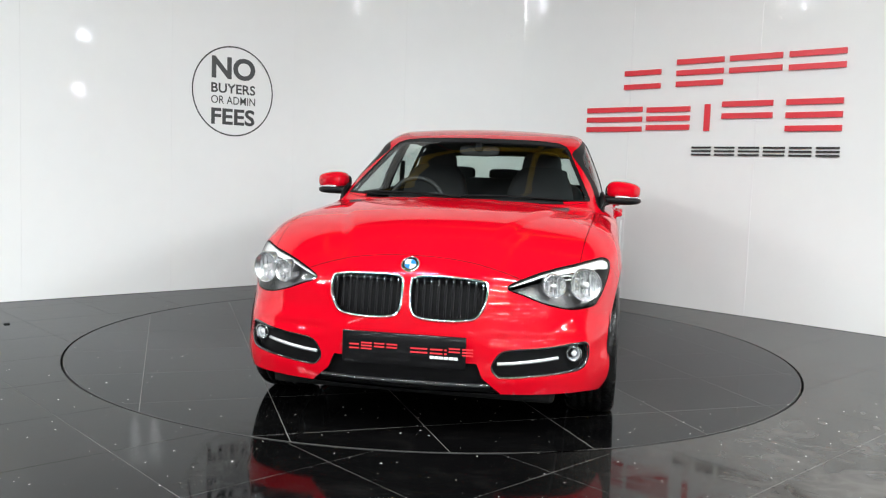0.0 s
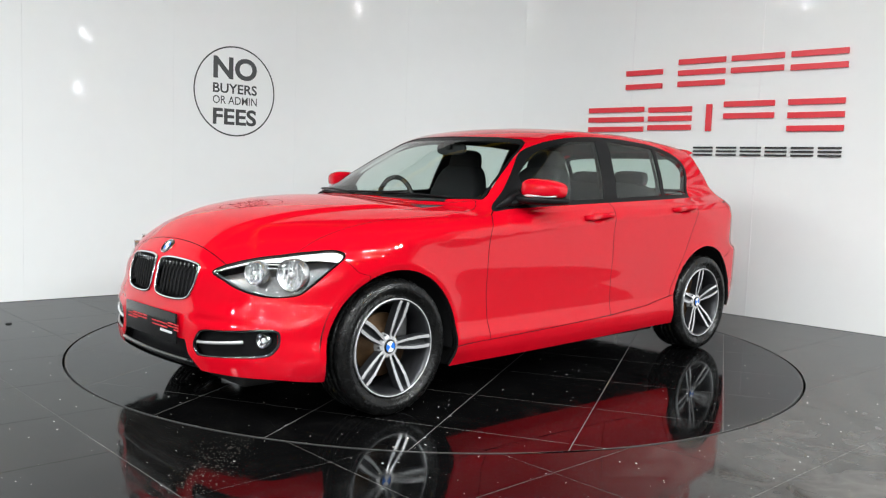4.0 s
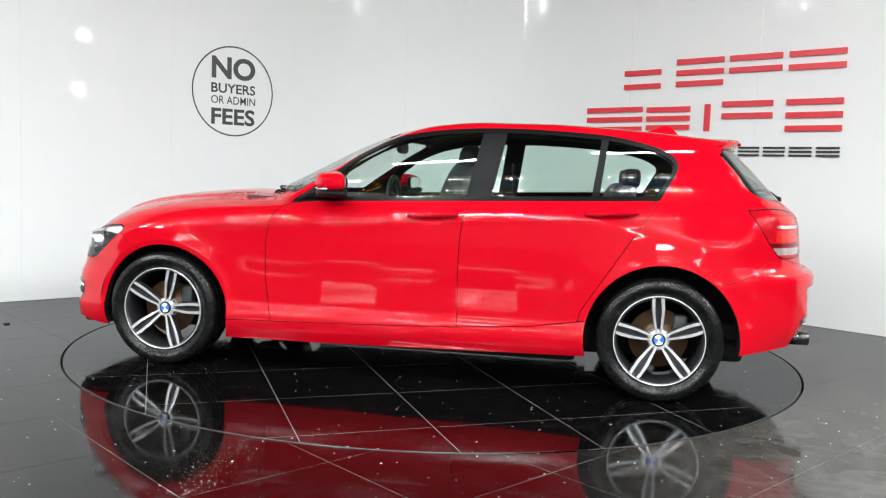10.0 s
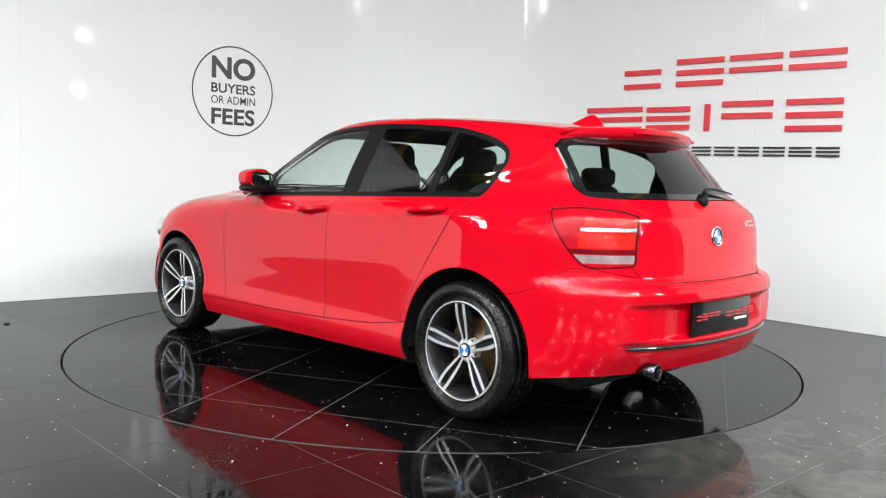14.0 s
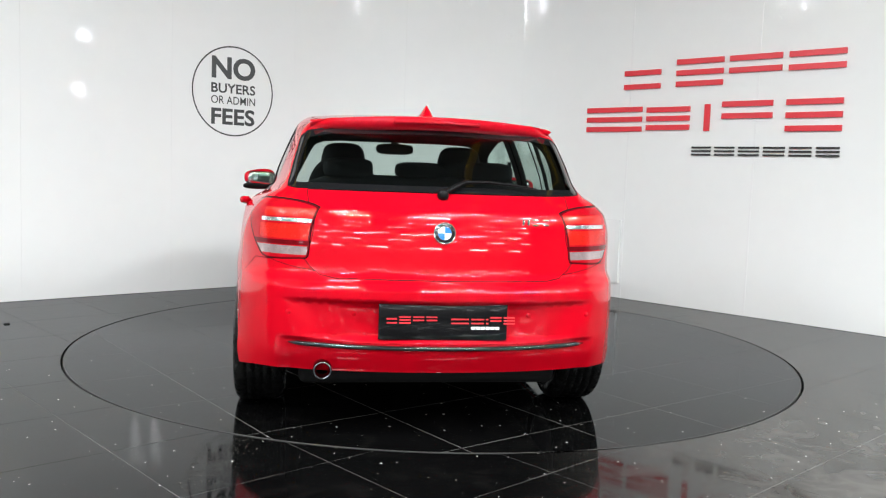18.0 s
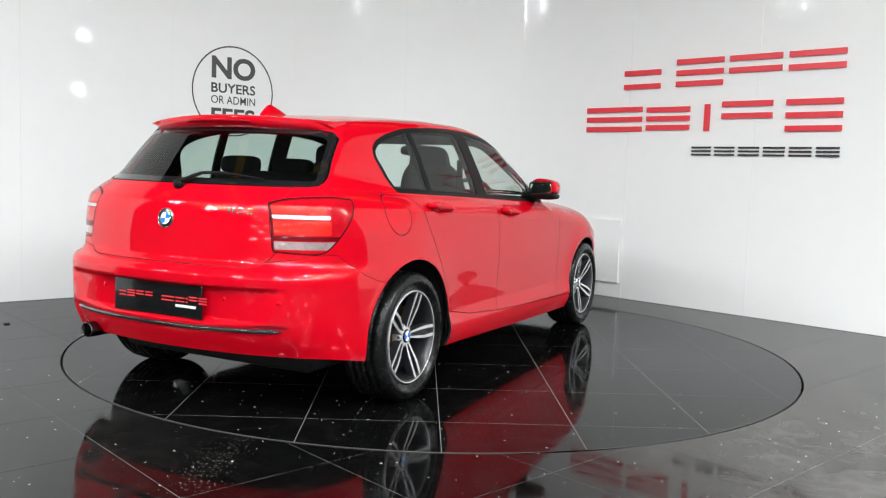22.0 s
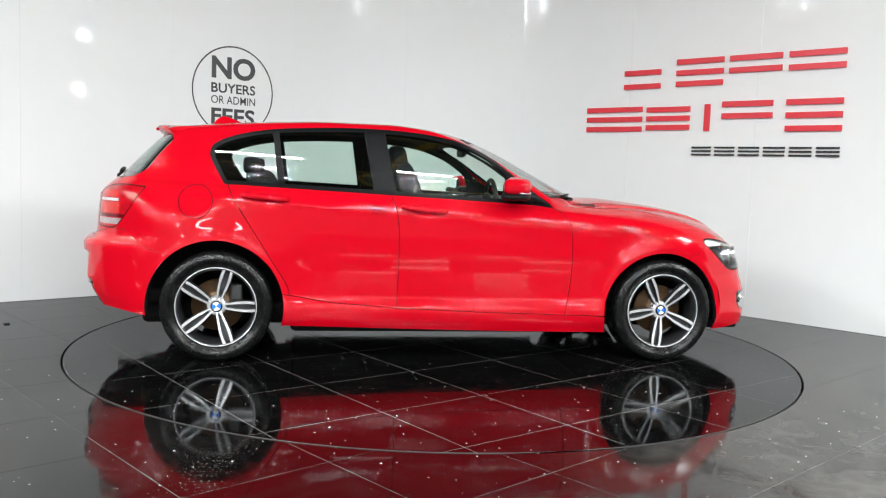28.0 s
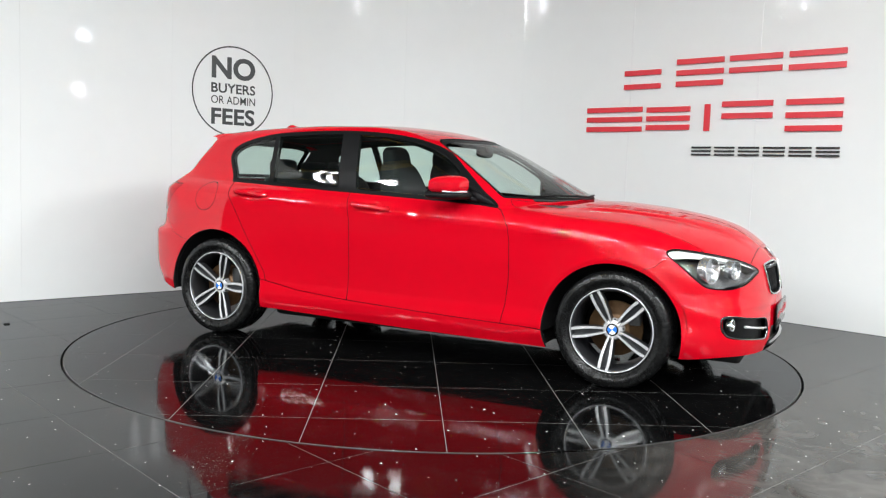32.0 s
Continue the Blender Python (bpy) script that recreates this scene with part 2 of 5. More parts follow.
def wall_sheet(name, s0, s1, z0, z1, near, far, material, parent=None, step_len=0.08):
    """A slab that follows the wall, between two distances in front of it."""
    n = max(1, math.ceil((s1 - s0) / step_len))
    v, f = [], []
    for i in range(n + 1):
        p, w = wall_at(s0 + (s1 - s0) * i / n)
        for d, z in ((far, z0), (far, z1), (near, z1), (near, z0)):
            v.append((p.x + w.x * d, p.y + w.y * d, z))
    for i in range(n):
        a, b = 4 * i, 4 * i + 4
        f += [(a, b, b + 1, a + 1), (a + 1, b + 1, b + 2, a + 2), (a + 2, b + 2, b + 3, a + 3), (a + 3, b + 3, b, a)]
    f += [(3, 2, 1, 0), (4 * n, 4 * n + 1, 4 * n + 2, 4 * n + 3)]
    k = len(v)
    for i in range(n + 1):
        v += [v[4 * i], v[4 * i + 1]]
    for i in range(n):
        f[4 * i] = (k + 2 * i, k + 2 * i + 2, k + 2 * i + 3, k + 2 * i + 1)
    ob = joined(name, v, f, material, parent)
    for m, poly in enumerate(ob.data.polygons):
        poly.use_smooth = m % 4 == 0 and m < 4 * n
    return ob


wall = tagged(wall_sheet("wall_back", -4.7, 13.0, 0, 3.9, -0.12, -0.006, HALL), "white gloss panel wall curving behind the turntable", "wall", kind="structure")
SEAM, PITCH_W = 0.182, 1.2216
for k in range(-4, 10):
    s0 = SEAM + PITCH_W * k
    wall_sheet("wall_panel", s0 + 0.0003, s0 + PITCH_W - 0.0003, 0.003, 3.9, -0.006, 0.0, WALL_WHITE, wall)
    if k >= 5:
        wall_sheet("joint_strip", s0 - 0.007, s0 + 0.007, 0.003, 3.9, 0.0002, 0.0025, STRIP_WHITE, wall, 1.0)
wall_sheet("base_seal", -4.7, 13.0, 0.0, 0.003, -0.006, -0.001, SEAL, wall)
RIGHT0 = LEFT_LEN + SWEEP * WALL_R - 0.10      # where the lettered stretch is counted from

hatch = tagged(wall_sheet("access_panel", RIGHT0 + 0.235, RIGHT0 + 0.668, 0.146, 0.737, 0.002, 0.032, WALL_WHITE, None, 1.0), "small white access panel set low on the wall", "panel")


# lettering on the wall
def disc_ring(r0, r1, n=96):
    v, f = [], []
    for k in range(n):
        a = 2 * math.pi * k / n
        for r in (r0, r1):
            v.append((r * math.cos(a), 0, r * math.sin(a)))
    for k in range(n):
        a, b = 2 * k, 2 * ((k + 1) % n)
        f.append((a, a + 1, b + 1, b))
    return v, f


sp, sn = wall_at(1.990)
SIGN_POSE = Matrix.Translation((sp.x, sp.y, 1.795)) @ Matrix.Rotation(math.atan2(WAY_L.y, WAY_L.x), 4, "Z")
v, f = disc_ring(0.392, 0.405)
sign = tagged(joined("wall_sign", [(x, -0.002, z) for x, _, z in v], f, VINYL), "charcoal vinyl circle with lettering on the white wall", "sign")
sign.matrix_world = SIGN_POSE
for text, z, high, width, bold in (("NO", 0.205, 0.200, 0.435, 0.011), ("BUYERS", 0.023, 0.088, 0.440, 0.0028), ("OR ADMIN", -0.082, 0.072, 0.440, 0.0006), ("FEES", -0.230, 0.148, 0.435, 0.0065)):
    cu = bpy.data.curves.new("lettering", "FONT")
    cu.body, cu.align_x, cu.align_y, cu.size, cu.resolution_u, cu.offset = text, "CENTER", "CENTER", 1.0, 4, bold / high * 0.62
    tmp = bpy.data.objects.new("lettering", cu)
    me = bpy.data.meshes.new_from_object(tmp)
    bpy.data.objects.remove(tmp)
    co = np.array([vert.co for vert in me.vertices])
    lo, hi = co.min(0), co.max(0)
    co = (co - (lo + hi) / 2) * (width / (hi[0] - lo[0]), high / (hi[1] - lo[1]), 1)
    flat = np.stack([co[:, 0], np.full(len(co), -0.002), co[:, 1] + z], 1)
    me.vertices.foreach_set("co", flat.ravel())
    me.materials.clear()
    me.materials.append(VINYL)
    ob = new("lettering", me)
    ob.parent = sign
    ob["label"] = "charcoal letters " + text


def bar_on_wall(name, s, z, w, h, material, parent, lean=0.0, depth=0.022):
    """A raised bar on the right-hand stretch, lean metres further right at its top."""
    p, n = wall_at(RIGHT0 + s)
    way = Vector((-n.y, n.x))
    v = []
    for d in (0.004, depth):
        for ds, dz in ((-w / 2 - lean / 2, -h / 2), (w / 2 - lean / 2, -h / 2), (w / 2 + lean / 2, h / 2), (-w / 2 + lean / 2, h / 2)):
            q = p + way * ds + n * d
            v.append((q.x, q.y, z + dz))
    f = [(4, 5, 6, 7), (3, 2, 1, 0), (0, 1, 5, 4), (1, 2, 6, 5), (2, 3, 7, 6), (3, 0, 4, 7)]
    return joined(name, v, f, material, parent)


board = tagged(bar_on_wall("dealer_sign", 2.385, 2.172, 0.445, 0.046, SIGN_RED, None), "raised red and black bars mounted on the white wall", "sign")
# each word's places as plain stacks of bars: (along, width, heights)
for s, w, heights in ((0.815, 0.375, (2.10, 1.975)), (1.380, 0.440, (2.172, 2.076, 1.980)), (1.880, 0.450, (2.172, 2.072)), (2.385, 0.445, (2.066,)),
                      (0.530, 0.600, (1.770, 1.680, 1.590)), (1.095, 0.430, (1.760, 1.680, 1.600)), (1.475, 0.050, (1.680,)), (1.830, 0.440, (1.790, 1.690)), (2.385, 0.445, (1.790, 1.685, 1.578))):
    for z in heights:
        bar_on_wall("red_bar", s, z, w, 0.23 if w < 0.1 else 0.046, SIGN_RED, board)
for k in range(6):
    for z in (1.423, 1.392, 1.361):
        bar_on_wall("black_bar", 1.435 + 0.2155 * k, z, 0.180, 0.016, SIGN_BLACK, board, depth=0.016)


# ---- floor ----
def cut_square(cx, cy, half, turn, radius, inside):
    """The outlines of a square tile kept inside, or outside, a circle about the origin."""
    c, sn = math.cos(turn), math.sin(turn)
    pts = []
    corners = [(-half, -half), (half, -half), (half, half), (-half, half)]
    for k in range(4):
        (x0, y0), (x1, y1) = corners[k], corners[(k + 1) % 4]
        for t in range(24):
            x, y = cx + x0 + (x1 - x0) * t / 24, cy + y0 + (y1 - y0) * t / 24
            pts.append(Vector((x * c - y * sn, x * sn + y * c)))
    keep = [(p.length < radius) == inside for p in pts]
    if all(keep):
        return [pts[::24]]
    if not any(keep):
        return []
    n = len(pts)
    start = next(k for k in range(n) if keep[k] and not keep[k - 1])
    runs, run = [], []
    for k in range(n + 1):
        i = (start + k) % n
        if k < n and keep[i]:
            if not run:
                run.append(cross_circle(pts[i - 1], pts[i], radius))
            run.append(pts[i])
        elif run:
            run.append(cross_circle(pts[i - 1], pts[i], radius))
            runs.append(run)
            run = []
    out = []
    for run in runs:
        a, b = math.atan2(run[-1].y, run[-1].x), math.atan2(run[0].y, run[0].x)
        d = (b - a + math.pi) % (2 * math.pi) - math.pi
        m = max(2, int(abs(d) / 0.02))
        arc = [Vector((radius * math.cos(a + d * k / m), radius * math.sin(a + d * k / m))) for k in range(1, m)]
        out.append(run + arc)
    return out


def cross_circle(p, q, radius):
    lo, hi = p, q
    for _ in range(24):
        mid = (lo + hi) / 2
        lo, hi = (mid, hi) if (mid.length < radius) == (lo.length < radius) else (lo, mid)
    return (lo + hi) / 2


def tile(outline, parent, stone, top=0.0, deep=0.010):
    bm = bmesh.new()
    ring = [bm.verts.new((p.x, p.y, top)) for p in outline]
    low = [bm.verts.new((p.x, p.y, top - deep)) for p in outline]
    face = bm.faces.new(ring)
    for k in range(len(ring)):
        bm.faces.new((low[k], low[(k + 1) % len(ring)], ring[(k + 1) % len(ring)], ring[k]))
    if face.normal.z < 0 or face.calc_area() and sum(a.x * b.y - b.x * a.y for a, b in zip(outline, outline[1:] + outline[:1])) < 0:
        bmesh.ops.reverse_faces(bm, faces=bm.faces)
    bmesh.ops.triangulate(bm, faces=[face])
    me = bpy.data.meshes.new("tile")
    bm.to_mesh(me)
    bm.free()
    me.materials.append(stone)
    ob = new("tile", me)
    ob.parent = parent
    return ob


TILE, JOINT = 0.604, 0.0015
floor_v, floor_f = [], []
for k in range(128):
    a = 2 * math.pi * k / 128
    floor_v += [(2.272 * math.cos(a), 2.272 * math.sin(a), -0.001), (14 * math.cos(a), 14 * math.sin(a), -0.001)]
for k in range(128):
    a, b = 2 * k, 2 * ((k + 1) % 128)
    floor_f.append((a, a + 1, b + 1, b))
floor = tagged(joined("floor", floor_v, floor_f, GROUT), "black polished quartz floor tiles with pale joints", "floor", kind="structure")
turn_f = radians(42.55)
u0, v0 = -1.310, -1.511
for i in range(-9, 12):
    for j in range(-9, 12):
        cx, cy = u0 + (i + 0.5) * TILE, v0 + (j + 0.5) * TILE
        x, y = cx * math.cos(turn_f) - cy * math.sin(turn_f), cx * math.sin(turn_f) + cy * math.cos(turn_f)
        if y < -4.6 or y > 4.9 or abs(x) > 4.6 or (abs(x) + y > 5.6):
            continue
        for outline in cut_square(cx, cy, TILE / 2 - JOINT, turn_f, 2.267, False):
            tile(outline, floor, STONE)
joined("far_paving", [(-13, -13, -0.0005), (13, -13, -0.0005), (13, -3.9, -0.0005), (-13, -3.9, -0.0005), (3.9, -3.9, -0.0005), (13, 13, -0.0005), (3.9, 13, -0.0005), (-3.9, -3.9, -0.0005), (-3.9, 13, -0.0005), (-13, 13, -0.0005)],
       [(0, 1, 2, 4, 7, 3), (4, 2, 5, 6), (3, 7, 8, 9)], DECK_STONE, floor)
pit_v, pit_f = [], []
for k in range(128):
    a = 2 * math.pi * k / 128
    pit_v += [(2.268 * math.cos(a), 2.268 * math.sin(a), -0.004), (2.268 * math.cos(a), 2.268 * math.sin(a), -0.08)]
for k in range(128):
    a, b = 2 * k, 2 * ((k + 1) % 128)
    pit_f.append((a, b, b + 1, a + 1))
pit_f.append(tuple(range(1, 256, 2)))
joined("turntable_pit", pit_v, pit_f, PIT, floor)

# turntable
deck = bmesh.new()
bmesh.ops.create_cone(deck, cap_ends=True, segments=128, radius1=2.250, radius2=2.250, depth=0.05)
bmesh.ops.translate(deck, verts=deck.verts, vec=(0, 0, -0.0253))
table = new("turntable")
tagged(table, "round tiled turntable flush with the black floor", "turntable")
me = bpy.data.meshes.new("deck")
deck.to_mesh(me)
deck.free()
me.materials.append(GROUT)
ob = new("deck", me)
ob.parent = table
trim = bmesh.new()
rings = []
for r, z in ((2.2495, -0.0005), (2.2545, -0.0005), (2.2545, -0.05)):
    rings.append([trim.verts.new((r * math.cos(2 * math.pi * k / 160), r * math.sin(2 * math.pi * k / 160), z)) for k in range(160)])
for a, b in zip(rings, rings[1:]):
    for k in range(160):
        trim.faces.new((a[k], b[k], b[(k + 1) % 160], a[(k + 1) % 160]))
me = bpy.data.meshes.new("edge_trim")
trim.to_mesh(me)
trim.free()
me.materials.append(EDGE)
ob = new("edge_trim", me)
ob.parent = table
turn_t = radians(28.6)
for i in range(-4, 4):
    for j in range(-4, 4):
        cx, cy = -0.015 + (i + 0.5) * TILE, 0.005 + (j + 0.5) * TILE
        for outline in cut_square(cx, cy, TILE / 2 - JOINT, turn_t, 2.249, True):
            tile(outline, table, DECK_STONE)

# ---- the hall round it ----
hall_v = [(-13, -13, 0), (13, -13, 0), (13, 13, 0), (-13, 13, 0), (-13, -13, 6.2), (13, -13, 6.2), (13, 13, 6.2), (-13, 13, 6.2)]
for name, f in (("wall_south", (0, 1, 5, 4)), ("wall_east", (1, 2, 6, 5)), ("wall_north", (2, 3, 7, 6)), ("wall_west", (3, 0, 4, 7))):
    pts = [hall_v[k] for k in f]
    out = Vector(((pts[0][0] + pts[1][0]) / 2, (pts[0][1] + pts[1][1]) / 2, 0)).normalized() * 0.2
    pts += [(x + out.x, y + out.y, z) for x, y, z in pts]
    tagged(joined(name, pts, [(0, 1, 2, 3), (7, 6, 5, 4), (0, 4, 5, 1), (1, 5, 6, 2), (2, 6, 7, 3), (3, 7, 4, 0)], HALL), "plain grey hall wall", "wall", kind="structure")
tagged(joined("ceiling", [(-13, -13, 6.2), (13, -13, 6.2), (13, 13, 6.2), (-13, 13, 6.2), (-13, -13, 6.4), (13, -13, 6.4), (13, 13, 6.4), (-13, 13, 6.4)], [(3, 2, 1, 0), (4, 5, 6, 7), (0, 1, 5, 4), (1, 2, 6, 5), (2, 3, 7, 6), (3, 0, 4, 7)], ROOFING), "dark sheet roof of the hall", "ceiling", kind="structure")


def girder(a, b, wide, high, material, label):
    a, b = Vector(a), Vector(b)
    way = (b - a).normalized()
    side = way.cross(Vector((0, 0, 1))).normalized() * wide / 2
    up = side.cross(way).normalized() * high / 2
    v = [tuple(p + side * i + up * j) for p in (a, b) for i, j in ((-1, -1), (1, -1), (1, 1), (-1, 1))]
    return tagged(joined("roof_beam", v, [(3, 2, 1, 0), (4, 5, 6, 7), (0, 1, 5, 4), (1, 2, 6, 5), (2, 3, 7, 6), (3, 0, 4, 7)], material), label, "beam", "roof beams", "structure")


for y in (-10, -6.5, -3.0, 0.5, 4.0):
    girder((-13, y, 5.85), (13, y, 5.85), 0.16, 0.30, BEAM, "yellow steel roof beam")
for x in (-8, -4, 0, 4, 8):
    girder((x, -13, 4.45), (x + 1.5, 3, 4.45), 0.10, 0.16, BEAM, "yellow steel roof beam")
girder((-13, -8.2, 5.2), (13, -8.2, 5.2), 0.20, 0.30, BLUE_STEEL, "blue steel roof beam")

# grit trodden along a line on the floor, and a bolt in it
rng = random.Random(5)
v, f = [], []
for _ in range(330):
    t = rng.random() ** 0.8
    x, y = -0.89 + 0.05 * t + rng.gauss(0.05, 0.055), -2.80 + 0.66 * t + rng.gauss(0, 0.03)
    if math.hypot(x, y) < 2.275:
        continue
    r = rng.uniform(0.0012, 0.0034) * (1.2 - 0.6 * t)
    k = len(v)
    a = rng.uniform(0, 1.5)
    v += [(x + r * math.cos(a + q), y + r * math.sin(a + q), 0.0006) for q in (0, 2.0, 4.1)] + [(x, y, 0.0006 + r * 0.5)]
    f += [(k, k + 1, k + 3), (k + 1, k + 2, k + 3), (k + 2, k, k + 3)]
for _ in range(420):
    x, y = rng.uniform(-3.2, 3.2), rng.uniform(-3.0, 3.0)
    if abs(math.hypot(x, y) - 2.26) < 0.03 or abs(x) + y > 4.0 or math.hypot(x, y) < 2.28:
        continue
    r = rng.choice((0.0015, 0.002, 0.0025, 0.004))
    k = len(v)
    a = rng.uniform(0, 1.5)
    v += [(x + r * math.cos(a + q), y + r * math.sin(a + q), 0.0006) for q in (0, 2.0, 4.1)] + [(x, y, 0.0006 + r * 0.6)]
    f += [(k, k + 1, k + 3), (k + 1, k + 2, k + 3), (k + 2, k, k + 3)]
tagged(joined("floor_grit", v, f, DUST), "pale grit scattered on the black floor tiles", "grit", kind="stuff")
bolt = bmesh.new()
bmesh.ops.create_cone(bolt, cap_ends=True, segments=16, radius1=0.022, radius2=0.018, depth=0.008)
bmesh.ops.translate(bolt, verts=bolt.verts, vec=(-2.897, 0.134, 0.004))
me = bpy.data.meshes.new("floor_bolt")
bolt.to_mesh(me)
bolt.free()
me.materials.append(TRIM)
tagged(new("floor_bolt", me), "small black bolt head set in the floor", "bolt")

# ---- the car's body: one smooth surface, cut into its panels ----
def spline(xs, ys):
    """A monotone cubic curve through a few knots, as a function of an array."""
    xs, ys = np.array(xs, float), np.array(ys, float)
    h, d = np.diff(xs), np.diff(ys) / np.diff(xs)
    m = np.zeros(len(xs))
    for k in range(1, len(xs) - 1):
        if d[k - 1] * d[k] > 0:
            w1, w2 = 2 * h[k] + h[k - 1], h[k] + 2 * h[k - 1]
            m[k] = (w1 + w2) / (w1 / d[k - 1] + w2 / d[k])
    m[0], m[-1] = d[0], d[-1]

    def curve(x):
        x = np.clip(x, xs[0], xs[-1])
        k = np.clip(np.searchsorted(xs, x) - 1, 0, len(h) - 1)
        t = (x - xs[k]) / h[k]
        return (ys[k] * (1 + 2 * t) * (1 - t) ** 2 + h[k] * m[k] * t * (1 - t) ** 2
                + ys[k + 1] * t * t * (3 - 2 * t) + h[k] * m[k + 1] * t * t * (t - 1))
    return curve


def step(a, b, x):
    t = np.clip((x - a) / (b - a), 0, 1)
    return t * t * (3 - 2 * t)


def bump(x, wide):
    return np.exp(-(x / wide) ** 2)


def smax(a, b, k):
    h = np.maximum(k - np.abs(a - b), 0) / k
    return np.maximum(a, b) + h * h * k * 0.25


side_profile = spline([0.08, 0.18, 0.26, 0.30, 0.40, 0.52, 0.66, 0.80, 0.875, 0.905, 0.935, 0.965, 1.10, 1.25, 1.38, 1.50],
                      [0.805, 0.838, 0.866, 0.870, 0.856, 0.858, 0.866, 0.868, 0.862, 0.850, 0.826, 0.788, 0.738, 0.675, 0.608, 0.535])
top_line = spline([-2.4, -1.75, -1.6, -1.3, -1.0, -0.7, -0.4, -0.1, 0.1, 0.22, 0.4, 0.6, 0.85, 0.97, 1.1, 1.334, 1.5, 1.69, 1.87, 1.98, 2.06, 2.3],
                  [1.30, 1.343, 1.364, 1.394, 1.415, 1.427, 1.427, 1.406, 1.372, 1.340, 1.268, 1.168, 1.042, 0.984, 0.974, 0.954, 0.935, 0.902, 0.847, 0.791, 0.738, 0.58])
nose_line = spline([0.05, 0.15, 0.22, 0.30, 0.45, 0.55, 0.65, 0.70, 0.735, 0.77, 0.95],
                   [2.00, 2.07, 2.10, 2.112, 2.108, 2.098, 2.078, 2.062, 2.042, 2.01, 1.80])
tail_line = spline([0.10, 0.29, 0.40, 0.46, 0.60, 0.640, 0.668, 0.688, 0.71, 0.80, 0.875, 0.95, 0.985, 1.037, 1.2, 1.31, 1.42],
                   [-2.06, -2.13, -2.185, -2.195, -2.20, -2.200, -2.182, -2.142, -2.124, -2.118, -2.110, -2.092, -2.062, -2.008, -1.852, -1.738, -1.60])


def half_width(x, z):
    up = z + 0.04 * x * step(0.55, 0.92, z)
    w = side_profile(up)
    rear = step(0.9, 1.7, -x)
    green = step(0.93 - 0.20 * rear, 1.02 + 0.03 * rear, up)
    w = w - np.where(x > 1.2, (1 - green) * 0.16 * (x - 1.2) ** 2, 0) - np.where(x < -1.2, (1 - green) * 0.12 * (x + 1.2) ** 2, 0)
    w = w - green * np.where(x < -0.3, 0.060 * (x + 0.3) ** 2, 0) - green * np.where(x > 0.1, 0.09 * (x - 0.1) ** 2, 0)
    under = np.minimum(z - (0.857 - 0.055 * x), 0)
    w = w - 0.0095 * (1 - np.exp(under / 0.034)) * np.exp(under / 0.14) * step(-1.95, -1.5, x) * (1 - step(0.95, 1.35, x))
    for ax in (1.340, -1.350):
        r = np.hypot(x - ax, z - 0.31)
        w = w + (0.014 * bump(r - 0.375, 0.09 if ax > 0 else 0.125) + 0.004 * bump(r - 0.392, 0.022)) * step(0.1, 0.3, z)
    w = w + 0.011 * step(1.55, 1.85, -x) * (1 - step(0.58, 0.70, z))
    for hx, hz in ((-0.155, 0.905), (-1.075, 0.948)):
        w = w - 0.022 * bump(x - hx, 0.070) ** 1.5 * bump(z - hz + 0.004, 0.028) * (1 - step(0.962, 0.985, z))
    return w


def top_height(x, y):
    bow = 0.45 * step(-0.3, 0.25, x)
    crown = 0.085 - 0.030 * step(0.9, 1.3, x)
    z = top_line(x + bow * y * y) - crown * y * y
    ridge = 0.30 + 0.30 * np.clip((1.95 - x), 0, 1.1)
    return z + 0.013 * (1 - step(ridge - 0.035, ridge + 0.035, y)) * step(0.95, 1.2, x) * (1 - step(1.9, 2.05, x))


def nose_x(y, z):
    x = nose_line(z) - (0.20 + 0.09 * step(0.42, 0.55, z)) * y ** 2 - 0.50 * y ** 6
    x = x - 0.030 * bump(z - 0.448, 0.02) * step(0.30, 0.42, y) * (1 - step(0.70, 0.8, y)) * 0.22
    return x


def tail_x(y, z):
    high = step(0.95, 1.10, z)
    x = tail_line(z) + (0.21 + 0.12 * high) * y ** 2 + (0.50 + 0.2 * high) * y ** 6
    x = x + 0.026 * (1 - step(0.52, 0.68, y + 0.5 * (0.60 - z))) * step(0.43, 0.455, z) * (1 - step(0.585, 0.607, z))
    x = x + 0.026 * (1 - step(0.275, 0.46, y)) * step(0.43, 0.455, z) * (1 - step(0.57, 0.60, z))
    x = x + 0.022 * (1 - step(0.60, 0.68, y)) * (1 - step(0.425, 0.45, z))
    return x


def body(p):
    """Below nought inside the closed body, above it outside."""
    x, y, z = p[:, 0], np.abs(p[:, 1]), p[:, 2]
    side = (y - half_width(x, z)) * 0.92
    top = (z - top_height(x, y)) * np.where(x > 0.95, 0.95, np.where(x > 0.1, 0.88, 0.97))
    f = smax(side, top, 0.062 + 0.058 * step(0.8, 1.3, x))
    f = smax(f, x - nose_x(y, z), 0.085)
    return smax(f, (tail_x(y, z) - x) * np.where(z > 1.0, 0.76, 1.0), 0.035 + 0.105 * (1 - step(0.75, 1.05, z)))


def slope(p):
    e = 0.0015
    g = np.empty_like(p)
    for k in range(3):
        d = np.zeros(3)
        d[k] = e
        g[:, k] = (body(p + d) - body(p - d)) / (2 * e)
    return g


def settle(p, times=3):
    for _ in range(times):
        g = slope(p)
        p = p - (body(p) / np.maximum((g * g).sum(1), 1e-6))[:, None] * g
    return p


